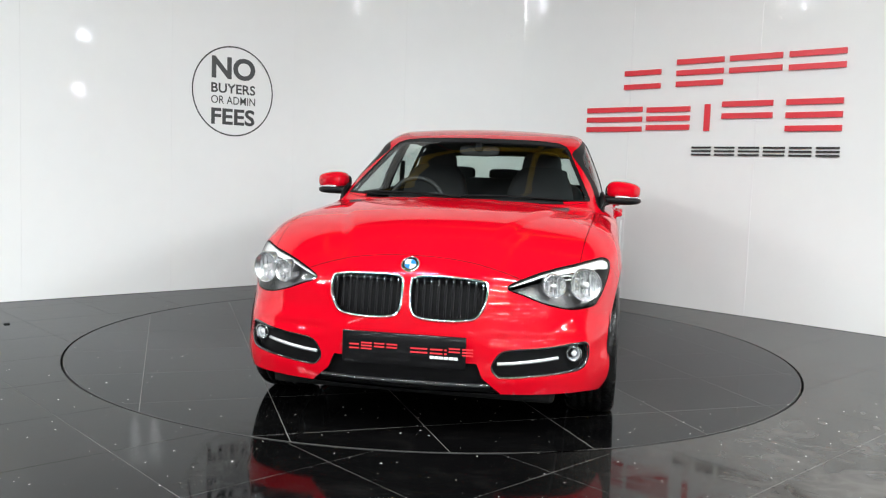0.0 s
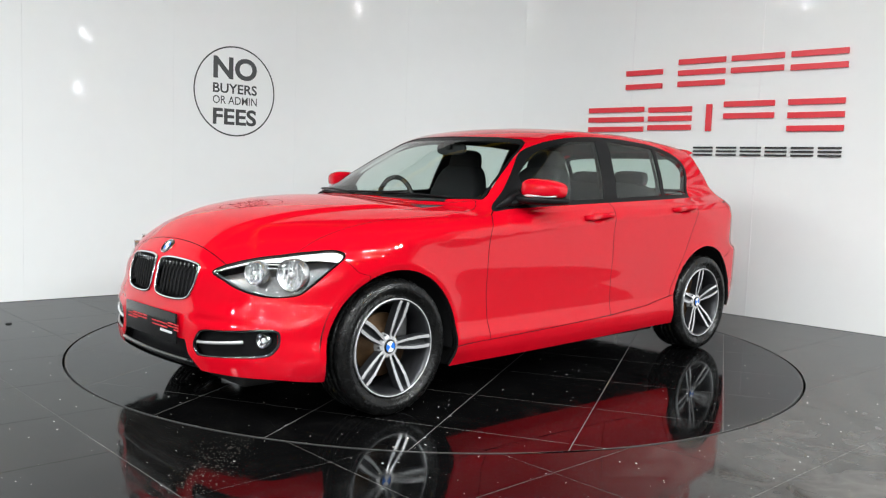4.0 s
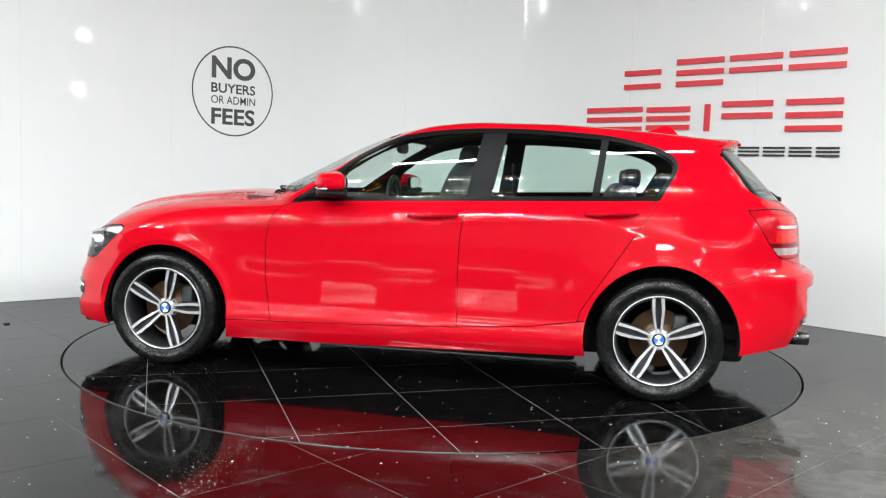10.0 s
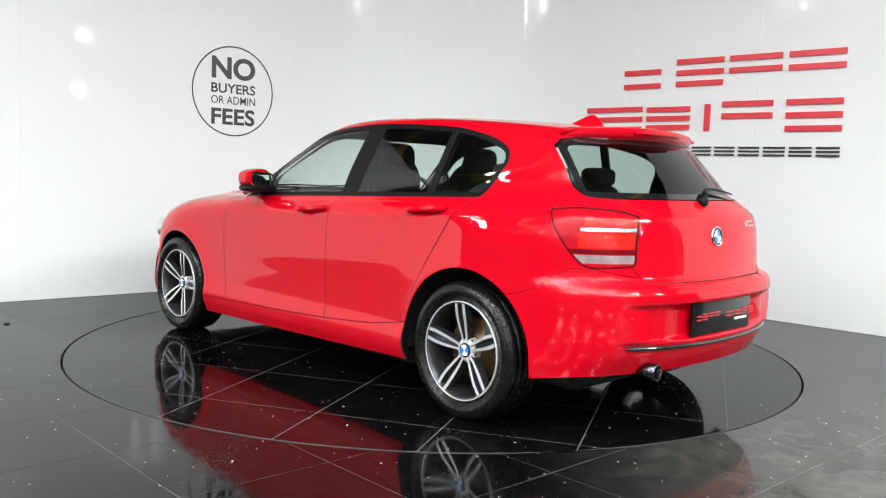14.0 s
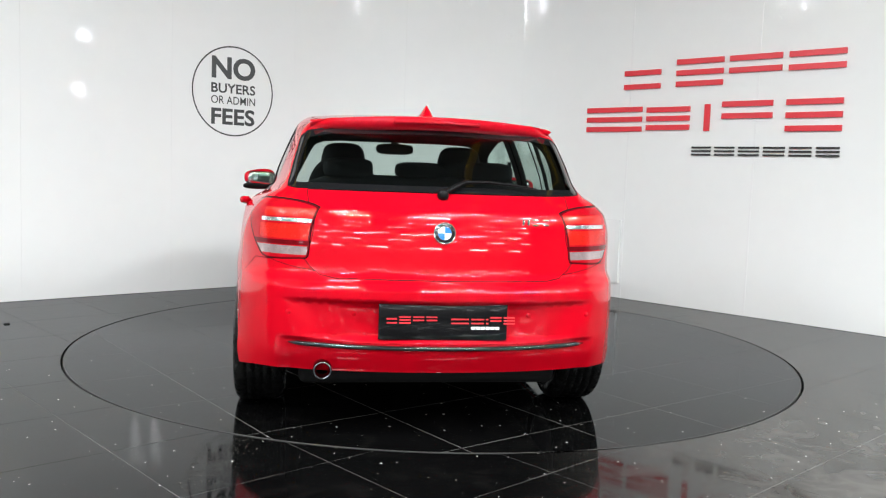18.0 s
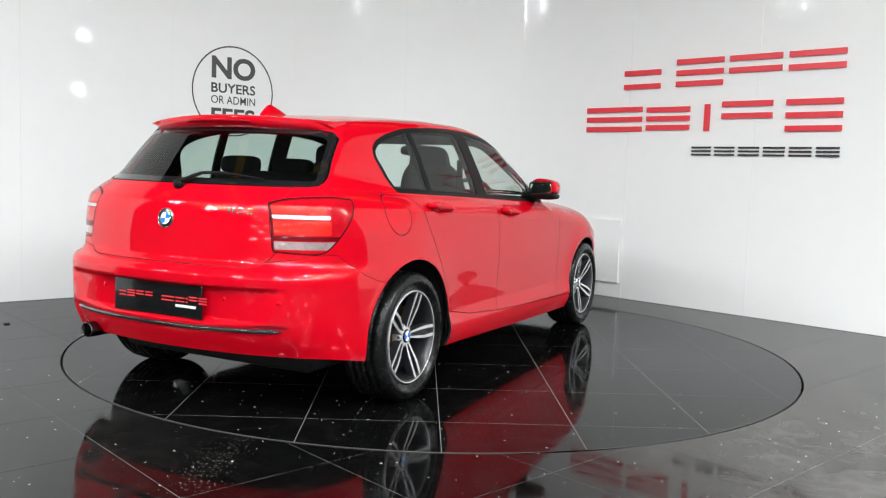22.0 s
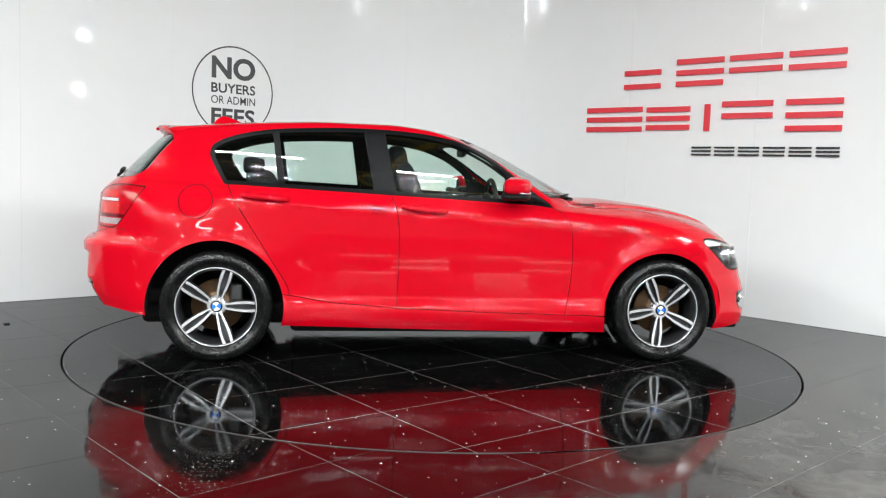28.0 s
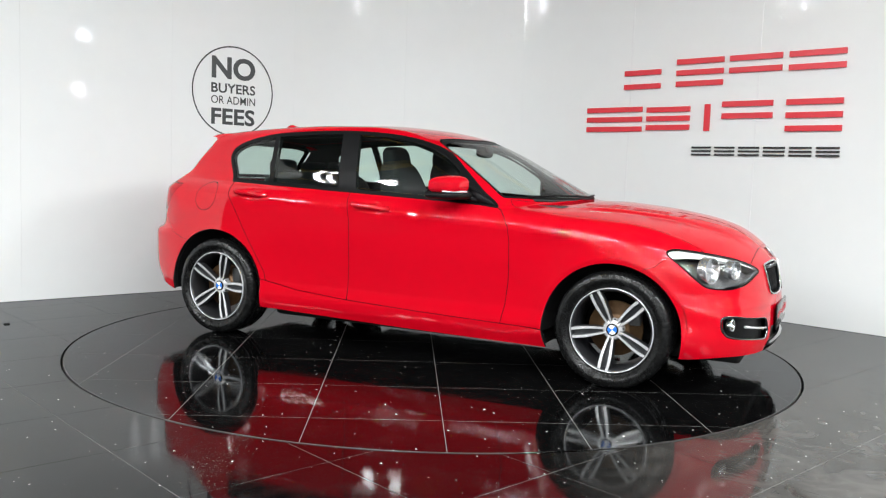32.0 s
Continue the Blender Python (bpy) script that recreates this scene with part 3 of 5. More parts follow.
def net_surface(h):
    """The left half of the surface as a net of triangles."""
    xs, ys, zs = np.arange(-2.30, 2.25, h), np.arange(-h / 2, 0.98, h), np.arange(0.12, 1.52, h)
    n = (len(xs), len(ys), len(zs))
    grid = np.stack(np.meshgrid(xs, ys, zs, indexing="ij"), -1).reshape(-1, 3)
    f = body(grid).reshape(n)
    c = (n[0] - 1, n[1] - 1, n[2] - 1)
    total, count = np.zeros((*c, 3)), np.zeros(c)
    inside = f < 0
    corner = [(a, b, d) for a in (0, 1) for b in (0, 1) for d in (0, 1)]
    part_of = lambda arr, o: arr[o[0]:o[0] + c[0], o[1]:o[1] + c[1], o[2]:o[2] + c[2]]
    base = np.stack(np.meshgrid(xs[:-1], ys[:-1], zs[:-1], indexing="ij"), -1)
    for o in corner:
        for k in range(3):
            if o[k] == 0:
                q = list(o)
                q[k] = 1
                fa, fb = part_of(f, o), part_of(f, q)
                cross = (fa < 0) != (fb < 0)
                t = np.where(cross, fa / np.where(cross, fa - fb, 1), 0)
                pos = base + np.array(o) * h
                pos[..., k] += t * h
                total += pos * cross[..., None]
                count += cross
    used = count > 0
    index = np.full(c, -1)
    index[used] = np.arange(used.sum())
    verts = total[used] / count[used][:, None]
    row = np.nonzero(used)
    quads = []
    for k in range(3):
        a, b = [m for m in range(3) if m != k]
        sl0, sl1 = [slice(None)] * 3, [slice(None)] * 3
        sl0[k], sl1[k] = slice(0, n[k] - 1), slice(1, n[k])
        ca, cb = inside[tuple(sl0)], inside[tuple(sl1)]
        e = np.argwhere(ca != cb)
        ok = (e[:, a] >= 1) & (e[:, a] < c[a]) & (e[:, b] >= 1) & (e[:, b] < c[b])
        e = e[ok]
        flip = ca[tuple(e.T)] if k != 1 else ~ca[tuple(e.T)]
        da, db = np.zeros(3, int), np.zeros(3, int)
        da[a], db[b] = 1, 1
        q = np.stack([index[tuple((e - s).T)] for s in (da + db, db, 0 * da, da)], 1)
        q[~flip] = q[~flip][:, ::-1]
        quads.append(q)
    quads = np.concatenate(quads)
    quads = quads[(quads >= 0).all(1)]
    seam = row[1] == 0
    verts[seam, 1] = 0
    for _ in range(3):
        s, m = np.zeros_like(verts), np.zeros(len(verts))
        for i, j in ((0, 1), (1, 2), (2, 3), (3, 0)):
            np.add.at(s, quads[:, i], verts[quads[:, j]])
            np.add.at(s, quads[:, j], verts[quads[:, i]])
            np.add.at(m, quads[:, i], 1)
            np.add.at(m, quads[:, j], 1)
        verts = verts * 0.5 + 0.5 * s / np.maximum(m, 1)[:, None]
        verts[seam, 1] = 0
        verts = settle(verts, 2)
        verts[seam, 1] = 0
    verts = settle(verts, 3)
    verts[seam, 1] = 0
    return verts, np.concatenate([quads[:, [0, 1, 2]], quads[:, [0, 2, 3]]])


def rounded(points, closed=True, n=6):
    """A smooth closed outline through a few corners."""
    p = np.array(points, float)
    out = []
    for i in range(len(p)):
        a, b, c, d = p[i - 1], p[i], p[(i + 1) % len(p)], p[(i + 2) % len(p)]
        for t in np.arange(n) / n:
            out.append(0.5 * (2 * b + (c - a) * t + (2 * a - 5 * b + 4 * c - d) * t * t + (3 * b - a - 3 * c + d) * t ** 3))
    return np.array(out)


def outline_distance(u, v, outline):
    """Signed distance to a closed outline, below nought inside."""
    o = np.array(outline, float)
    near = (u > o[:, 0].min() - 0.1) & (u < o[:, 0].max() + 0.1) & (v > o[:, 1].min() - 0.1) & (v < o[:, 1].max() + 0.1)
    if not near.all():
        out = np.full(len(u), 0.1)
        if near.any():
            out[near] = outline_distance(u[near], v[near], outline)
        return out
    p = np.stack([u, v], 1)
    best, odd = np.full(len(p), 1e9), np.zeros(len(p), bool)
    for a, b in zip(o, np.roll(o, -1, 0)):
        d = b - a
        t = np.clip(((p - a) @ d) / max(d @ d, 1e-12), 0, 1)
        best = np.minimum(best, ((p - a - t[:, None] * d) ** 2).sum(1))
        with np.errstate(divide="ignore", invalid="ignore"):
            odd ^= ((a[1] > p[:, 1]) != (b[1] > p[:, 1])) & (p[:, 0] < (b[0] - a[0]) * (p[:, 1] - a[1]) / (b[1] - a[1] + 1e-15) + a[0])
    return np.where(odd, -1, 1) * np.sqrt(best)


class Skin:
    """Points of the surface, from which panels are cut one after another."""

    def __init__(self, verts):
        self.v = verts

    def split(self, tris, s):
        """Triangles below and above the level nought of s, a function of points; the net is cut along it."""
        used = np.unique(tris)
        val = np.ones(len(self.v))
        val[used] = s(self.v[used])
        val = np.where(np.abs(val) < 2e-4, 2e-4, val)
        neg = val < 0
        k = neg[tris].sum(1)
        below, above, mixed = tris[k == 3], tris[k == 0], tris[(k == 1) | (k == 2)]
        if len(mixed) == 0:
            return below, above
        lone = np.where((neg[mixed].sum(1) == 1)[:, None], neg[mixed], ~neg[mixed])
        first = lone.argmax(1)
        r = np.arange(len(mixed))
        a, b, c = mixed[r, first], mixed[r, (first + 1) % 3], mixed[r, (first + 2) % 3]
        pairs = np.sort(np.concatenate([np.stack([a, b], 1), np.stack([a, c], 1)]), 1)
        uniq, inv = np.unique(pairs, axis=0, return_inverse=True)
        inv = inv.reshape(-1)
        t = val[uniq[:, 0]] / (val[uniq[:, 0]] - val[uniq[:, 1]])
        made = self.v[uniq[:, 0]] * (1 - t)[:, None] + self.v[uniq[:, 1]] * t[:, None]
        seam = np.abs(made[:, 1]) < 1e-9
        made = settle(made, 1)
        made[seam, 1] = 0
        ids = len(self.v) + inv
        self.v = np.concatenate([self.v, made])
        ab, ac = ids[:len(r)], ids[len(r):]
        tip = np.stack([a, ab, ac], 1)
        rest = np.concatenate([np.stack([ab, b, c], 1), np.stack([ab, c, ac], 1)])
        tip_below = neg[a]
        twice = np.concatenate([tip_below, tip_below])
        return (np.concatenate([below, tip[tip_below], rest[~twice]]), np.concatenate([above, tip[~tip_below], rest[twice]]))

    def take(self, tris, s, gap=0.002):
        """The panel inside s, and what is left outside it, with an open joint between."""
        inner, outer = self.split(tris, lambda p: s(p) + gap)
        if gap > 0:
            _, outer = self.split(outer, lambda p: s(p) - gap)
        return inner, outer


def side_shape(outline):
    return lambda p: outline_distance(p[:, 0], p[:, 2], outline)


def front_shape(outline, ahead=True):
    """An outline in the plane across the car, on its front or on its rear half; drawn for the left side."""
    def s(p):
        d = outline_distance(np.abs(p[:, 1]), p[:, 2], outline)
        return np.maximum(d, (0.05 - p[:, 0]) if ahead else (p[:, 0] + 1.0))
    return s


def top_shape(outline, least=0.0):
    def s(p):
        d = outline_distance(p[:, 0], np.abs(p[:, 1]), outline)
        return np.maximum(d, least - p[:, 2])
    return s


def slant_shape(outline, anchor, degrees):
    """An outline in an upright plane that faces the way of that angle, round a corner of the car."""
    n = (math.cos(radians(degrees)), math.sin(radians(degrees)))

    def s(p):
        a = (p[:, 0] - anchor[0]) * -n[1] + (p[:, 1] - anchor[1]) * n[0]
        away = (p[:, 0] - anchor[0]) * n[0] + (p[:, 1] - anchor[1]) * n[1]
        return np.maximum(outline_distance(a, p[:, 2], outline), -0.45 - away)
    return s


def part(name, data, material, parent, label=""):
    """Links a bmesh or a mesh as one mesh object under a thing or a part."""
    if isinstance(data, bmesh.types.BMesh):
        me = bpy.data.meshes.new(name)
        data.to_mesh(me)
        data.free()
    else:
        me = data
    if not me.materials:
        me.materials.append(material)
    ob = new(name, me)
    ob.parent = parent
    return tagged(ob, label)


def sheet(verts, tris, normals, thick, weld=0.0, sink=0.0, flip=False):
    """A mesh of a cut panel with its edge turned inwards by thick metres."""
    ids, inv = np.unique(tris, return_inverse=True)
    t = inv.reshape(-1, 3)
    p, n = verts[ids] - normals[ids] * sink, normals[ids]
    e = np.concatenate([t[:, [0, 1]], t[:, [1, 2]], t[:, [2, 0]]])
    key, first, cnt = np.unique(np.sort(e, 1), axis=0, return_index=True, return_counts=True)
    e = e[first[cnt == 1]]
    e = e[~((np.abs(p[e[:, 0], 1]) < 1e-6) & (np.abs(p[e[:, 1], 1]) < 1e-6))] if len(e) else e
    allp, alln, faces = [p], [n], [t]
    if thick and len(e):
        a, b = p[e[:, 0]], p[e[:, 1]]
        na, nb = n[e[:, 0]], n[e[:, 1]]
        out = np.cross(b - a, na)
        out /= np.maximum(np.linalg.norm(out, axis=1), 1e-9)[:, None]
        k, m = len(p), len(e)
        allp += [a, b, b - nb * thick, a - na * thick]
        alln += [(out + na) * 0.7, (out + nb) * 0.7, out, out]
        i = np.arange(m)
        faces.append(np.concatenate([np.stack([k + i + m, k + i, k + i + 3 * m], 1), np.stack([k + i + m, k + i + 3 * m, k + i + 2 * m], 1)]))
    rim = np.concatenate([np.full(len(a), k > 0) for k, a in enumerate(faces)])
    p, n, t = np.concatenate(allp), np.concatenate(alln), np.concatenate(faces)
    if flip:
        p, n, t = p * (1, -1, 1), n * (1, -1, 1), t[:, ::-1]
    return p, n, t, rim


def mesh_of(name, pieces, paint=None):
    p = np.concatenate([a[0] for a in pieces])
    n = np.concatenate([a[1] for a in pieces])
    start = np.cumsum([0] + [len(a[0]) for a in pieces])
    t = np.concatenate([a[2] + s for a, s in zip(pieces, start)])
    me = bpy.data.meshes.new(name)
    me.from_pydata(p.tolist(), [], t.tolist())
    me.polygons.foreach_set("use_smooth", [True] * len(t))
    # turned-in edges of red panels are coloured dark, for the shade in the joints
    if paint is RED:
        me.materials.append(RED)
        me.materials.append(LINING)
        me.polygons.foreach_set("material_index", np.concatenate([a[3] for a in pieces]).astype(int))
    n = n / np.maximum(np.linalg.norm(n, axis=1), 1e-9)[:, None]
    me.normals_split_custom_set_from_vertices(n.tolist())
    return me


def NORMALS():
    g = slope(SKIN.v)
    g[np.abs(SKIN.v[:, 1]) < 1e-9, 1] = 0
    return g / np.maximum(np.linalg.norm(g, axis=1), 1e-9)[:, None]


car = tagged(new("car"), "glossy red five-door hatchback car with alloy wheels on a turntable", "car")
v0, TRIS = net_surface(0.0125)
SKIN = Skin(v0)

bottom = spline([-2.3, -2.0, -1.73, -1.60, -0.98, 0.96, 1.05, 1.72, 1.95, 2.2], [0.302, 0.298, 0.262, 0.24, 0.213, 0.180, 0.182, 0.200, 0.222, 0.215])
TRIS, _ = SKIN.split(TRIS, lambda p: bottom(p[:, 0]) - p[:, 2])
circle = lambda cx, cz, r: (lambda p: np.maximum(np.hypot(p[:, 0] - cx, p[:, 2] - cz) - r, 0.45 - p[:, 1]))
_, TRIS = SKIN.split(TRIS, circle(1.335, 0.300, 0.376))
_, TRIS = SKIN.split(TRIS, circle(-1.352, 0.312, 0.386))

# windows along the side
DLO = rounded([(0.635, 0.936), (0.45, 0.948), (-0.36, 0.980), (-1.20, 1.011), (-1.305, 1.014), (-1.33, 1.035), (-1.395, 1.150), (-1.408, 1.195), (-1.385, 1.245), (-1.296, 1.291),
               (-1.141, 1.330), (-0.987, 1.351), (-0.681, 1.368), (-0.439, 1.370), (-0.222, 1.359), (-0.069, 1.341), (0.084, 1.309), (0.236, 1.246), (0.388, 1.135), (0.523, 1.025)], n=4)
dlo = side_shape(DLO)
BAND, TRIS = SKIN.take(TRIS, dlo, 0.0)
half = lambda x0, z0, x1, z1: (lambda p: ((p[:, 0] - x0) * (z1 - z0) - (p[:, 2] - z0) * (x1 - x0)) / math.hypot(x1 - x0, z1 - z0))
ahead_b, behind_b = half(-0.322, 0.98, -0.392, 1.36), half(-0.450, 0.98, -0.515, 1.36)
div_a, div_b = half(-0.972, 0.99, -1.016, 1.34), half(-1.010, 0.99, -1.052, 1.34)
quarter_front = half(0.405, 0.95, 0.352, 1.15)
inner = lambda p: dlo(p) + 0.024
WIN_F, BAND = SKIN.take(BAND, lambda p: np.maximum(np.maximum(inner(p), -ahead_b(p)), quarter_front(p)), 0.0)
WIN_R, BAND = SKIN.take(BAND, lambda p: np.maximum(np.maximum(inner(p), behind_b(p)), -div_a(p)), 0.0)
WIN_Q, BAND = SKIN.take(BAND, lambda p: np.maximum(inner(p), div_b(p)), 0.0)
POST, BAND = SKIN.take(BAND, lambda p: np.maximum(np.maximum(inner(p), ahead_b(p)), -behind_b(p)), 0.0)
DIVIDE, BAND = SKIN.take(BAND, lambda p: np.maximum(np.maximum(inner(p), div_a(p)), -div_b(p)), 0.0)

# glass ahead and behind
WIND_LINE = [(-0.1, 0.989), (0.55, 0.989), (0.70, 0.992), (0.695, 1.012), (0.555, 1.276), (0.530, 1.308), (0.48, 1.328), (0.35, 1.339), (-0.1, 1.344)]
WIND, TRIS = SKIN.take(TRIS, front_shape(WIND_LINE), 0.0025)
REAR_GLASS_LINE = [(-0.1, 1.037), (0.60, 1.038), (0.636, 1.044), (0.638, 1.06), (0.590, 1.262), (0.560, 1.289), (0.46, 1.305), (-0.1, 1.316)]
REAR_GLASS, TRIS = SKIN.take(TRIS, front_shape(REAR_GLASS_LINE, False), 0.0025)

# lamps
HEAD_LINE = rounded([(-0.288, 0.660), (-0.131, 0.715), (0.054, 0.748), (0.17, 0.764), (0.238, 0.766), (0.272, 0.741), (0.222, 0.674), (0.155, 0.601), (0.107, 0.574), (-0.01, 0.568), (-0.127, 0.590), (-0.222, 0.625)], n=4)
HEAD, TRIS = SKIN.take(TRIS, slant_shape(HEAD_LINE, (1.888, 0.670), 29.96), 0.0025)
TAIL_LINE = rounded([(-0.215, 0.978), (-0.175, 0.990), (-0.092, 0.997), (0.038, 0.989), (0.123, 0.968), (0.136, 0.946), (0.136, 0.850), (0.136, 0.765), (0.109, 0.753), (-0.031, 0.749), (-0.092, 0.789), (-0.157, 0.871)], n=4)
tail_shape = slant_shape(TAIL_LINE, (-1.95, 0.68), 112.03)
TAIL, TRIS = SKIN.take(TRIS, tail_shape, 0.0015)

# openings of the nose
KIDNEY = rounded([(0.018, 0.60), (0.018, 0.66), (0.030, 0.682), (0.09, 0.692), (0.20, 0.690), (0.305, 0.680), (0.332, 0.662), (0.330, 0.60), (0.312, 0.555), (0.278, 0.524), (0.17, 0.514), (0.06, 0.522), (0.026, 0.548)], n=4)
KID, TRIS = SKIN.take(TRIS, front_shape(KIDNEY), 0.0)
FOG_LINE = rounded([(0.362, 0.333), (0.385, 0.380), (0.425, 0.405), (0.55, 0.416), (0.70, 0.428), (0.740, 0.424), (0.748, 0.395), (0.742, 0.350), (0.705, 0.318), (0.55, 0.298), (0.415, 0.287), (0.382, 0.298)], n=4)
FOG, TRIS = SKIN.take(TRIS, front_shape(FOG_LINE), 0.0)
LOW, TRIS = SKIN.take(TRIS, front_shape([(-0.2, 0.345), (0.305, 0.345), (0.33, 0.285), (0.40, 0.225), (0.44, 0.1), (-0.2, 0.1)]), 0.0)

# panels
FRONT_DOOR = [(0.640, 0.930), (0.662, 0.920), (0.700, 0.885), (0.731, 0.833), (0.744, 0.743), (0.748, 0.620), (0.746, 0.519), (0.732, 0.399), (0.711, 0.288), (0.19, 0.302), (-0.313, 0.322),
              (-0.307, 0.558), (-0.312, 0.796), (-0.329, 0.900), (-0.358, 0.990), (-0.3, 1.05), (0.3, 1.05), (0.60, 0.96)]
REAR_DOOR = [(-0.313, 0.322), (-0.307, 0.558), (-0.312, 0.796), (-0.329, 0.900), (-0.358, 0.990), (-0.4, 1.06), (-1.2, 1.06), (-1.300, 1.022), (-1.259, 0.934), (-1.152, 0.768), (-1.016, 0.555), (-0.945, 0.442),
             (-0.935, 0.390), (-0.70, 0.350)]
DOOR_F, TRIS = SKIN.take(TRIS, side_shape(FRONT_DOOR), 0.0019)
DOOR_R, TRIS = SKIN.take(TRIS, side_shape(REAR_DOOR), 0.0019)
HOOD_LINE = [(0.93, -0.2), (0.93, 0.25), (0.86, 0.45), (0.76, 0.60), (0.672, 0.685), (0.70, 0.715), (0.80, 0.734), (1.1, 0.734), (1.4, 0.722), (1.65, 0.705), (1.80, 0.694), (1.872, 0.634), (1.936, 0.566), (1.978, 0.515), (1.984, 0.42), (1.988, 0.25), (1.990, 0.0), (1.990, -0.2)]
HOOD, TRIS = SKIN.take(TRIS, top_shape(HOOD_LINE, 0.66), 0.0015)
COWL, TRIS = SKIN.take(TRIS, top_shape([(0.86, -0.2), (0.86, 0.3), (0.72, 0.55), (0.785, 0.565), (0.86, 0.45), (0.94, 0.25), (0.99, -0.2)], 0.94), 0.0)
ROOF_LINE = rounded([(0.30, -0.4), (0.24, 0.0), (0.17, 0.30), (0.06, 0.46), (-0.10, 0.53), (-0.6, 0.555), (-1.2, 0.545), (-1.56, 0.50), (-1.61, 0.3), (-1.62, 0.0), (-1.62, -0.4)], n=4)
ROOF, TRIS = SKIN.take(TRIS, top_shape(ROOF_LINE, 1.25), 0.0022)
GATE = [(-0.2, 0.683), (0.44, 0.685), (0.50, 0.695), (0.54, 0.725), (0.568, 0.762), (0.545, 0.80), (0.530, 0.85), (0.525, 0.90), (0.525, 0.96), (0.550, 0.985), (0.556, 1.034), (-0.2, 1.034)]
TAILGATE, TRIS = SKIN.take(TRIS, front_shape(GATE, False), 0.0015)
SILL, TRIS = SKIN.take(TRIS, side_shape([(1.1, 0.10), (1.1, 0.280), (0.711, 0.288), (0.19, 0.302), (-0.313, 0.322), (-0.70, 0.350), (-0.935, 0.390), (-1.1, 0.42), (-1.1, 0.10)]), 0.0022)
REAR_BUMP, TRIS = SKIN.take(TRIS, side_shape([(-1.45, 0.05), (-1.55, 0.600), (-1.665, 0.622), (-1.75, 0.655), (-1.82, 0.705), (-1.87, 0.745), (-1.95, 0.745), (-2.13, 0.684), (-2.4, 0.684), (-2.4, 0.05)]), 0.0011)
NOSE, TRIS = SKIN.take(TRIS, side_shape([(1.45, 0.05), (1.50, 0.655), (1.555, 0.672), (1.600, 0.715), (1.64, 0.735), (1.82, 0.738), (1.88, 0.80), (2.5, 0.85), (2.5, 0.05)]), 0.0011)
FENDER, TRIS = SKIN.take(TRIS, side_shape([(0.655, 0.925), (0.731, 0.833), (0.748, 0.620), (0.711, 0.285), (0.72, 0.05), (2.5, 0.05), (2.5, 1.2), (0.64, 0.99), (0.60, 0.96)]), 0.0)

# the panels as parts
NORMALS_NOW = NORMALS()


def one_panel(name, tris, material, parent, flip, thick=0.014, sink=0.0, label=""):
    return part(name, mesh_of(name, [sheet(SKIN.v, tris, NORMALS_NOW, thick, sink=sink, flip=flip)], material), material, parent, label)


def left_panel(name, tris, material, parents, thick=0.014, sink=0.0, label=""):
    """A panel of the car's left side and its twin on the right."""
    pair = parents if isinstance(parents, list) else [parents, parents]
    return [one_panel(name, tris, material, pair[flip], flip, thick, sink, label) for flip in (False, True)]


def whole_panel(name, tris, material, parent, thick=0.014, sink=0.0, label=""):
    """A panel across the car's middle."""
    return part(name, mesh_of(name, [sheet(SKIN.v, tris, NORMALS_NOW, thick, sink=sink, flip=f) for f in (False, True)], material), material, parent, label)


LINER = np.concatenate([HOOD, NOSE, FENDER, DOOR_F, DOOR_R, TRIS, SILL, ROOF, TAILGATE, REAR_BUMP, BAND, POST, DIVIDE])
FLAP, SIDE_RIGHT = SKIN.take(TRIS, lambda p: np.hypot(p[:, 0] + 1.466, p[:, 2] - 0.914) - 0.094, 0.002)
DARK_TAIL, TAIL = SKIN.take(TAIL, lambda p: tail_shape(p) * -1 - 0.006, 0.0)
across = lambda p: -((p[:, 0] + 1.95) * -math.sin(radians(112.03)) + (p[:, 1] - 0.68) * math.cos(radians(112.03)))
zone = lambda lo, hi, inner_edge: (lambda p: np.maximum(np.maximum(lo - p[:, 2], p[:, 2] - hi), across(p) + inner_edge))
TAIL_CLEAR, TAIL = SKIN.take(TAIL, zone(0.900, 0.916, -0.075), 0.0)
TAIL_LOW, TAIL = SKIN.take(TAIL, zone(0.768, 0.803, -0.100), 0.0)
TAIL_BAND, TAIL = SKIN.take(TAIL, zone(0.807, 0.826, -0.120), 0.0)
TAIL_ORANGE, TAIL = SKIN.take(TAIL, zone(0.832, 0.892, -0.080), 0.0)
TAIL_DARK, TAIL = SKIN.take(TAIL, zone(0.8925, 0.8995, -0.080), 0.0)
TAIL_TOP, TAIL = SKIN.take(TAIL, zone(0.922, 0.958, -0.060), 0.0)


def main_piece(tris):
    """The largest connected stretch of a cut, and the rest."""
    lab = np.arange(len(SKIN.v))
    while True:
        low = lab[tris].min(1)
        old = lab.copy()
        np.minimum.at(lab, tris.ravel(), np.repeat(low, 3))
        if (old == lab).all():
            break
    names, count = np.unique(lab[tris[:, 0]], return_counts=True)
    keep = lab[tris[:, 0]] == names[count.argmax()]
    return tris[keep], tris[~keep]


cuts = []
for tris in (TAIL_CLEAR, TAIL_LOW, TAIL_BAND, TAIL_ORANGE, TAIL_DARK, TAIL_TOP):
    kept, rest = main_piece(tris)
    cuts.append(kept)
    TAIL = np.concatenate([TAIL, rest])
TAIL_CLEAR, TAIL_LOW, TAIL_BAND, TAIL_ORANGE, TAIL_DARK, TAIL_TOP = cuts
wind_shape = front_shape(WIND_LINE)
WIND, WIND_EDGE = SKIN.split(WIND, lambda p: wind_shape(p) + 0.011 + 0.02 * step(1.29, 1.34, p[:, 2]))
rear_glass_shape = front_shape(REAR_GLASS_LINE, False)
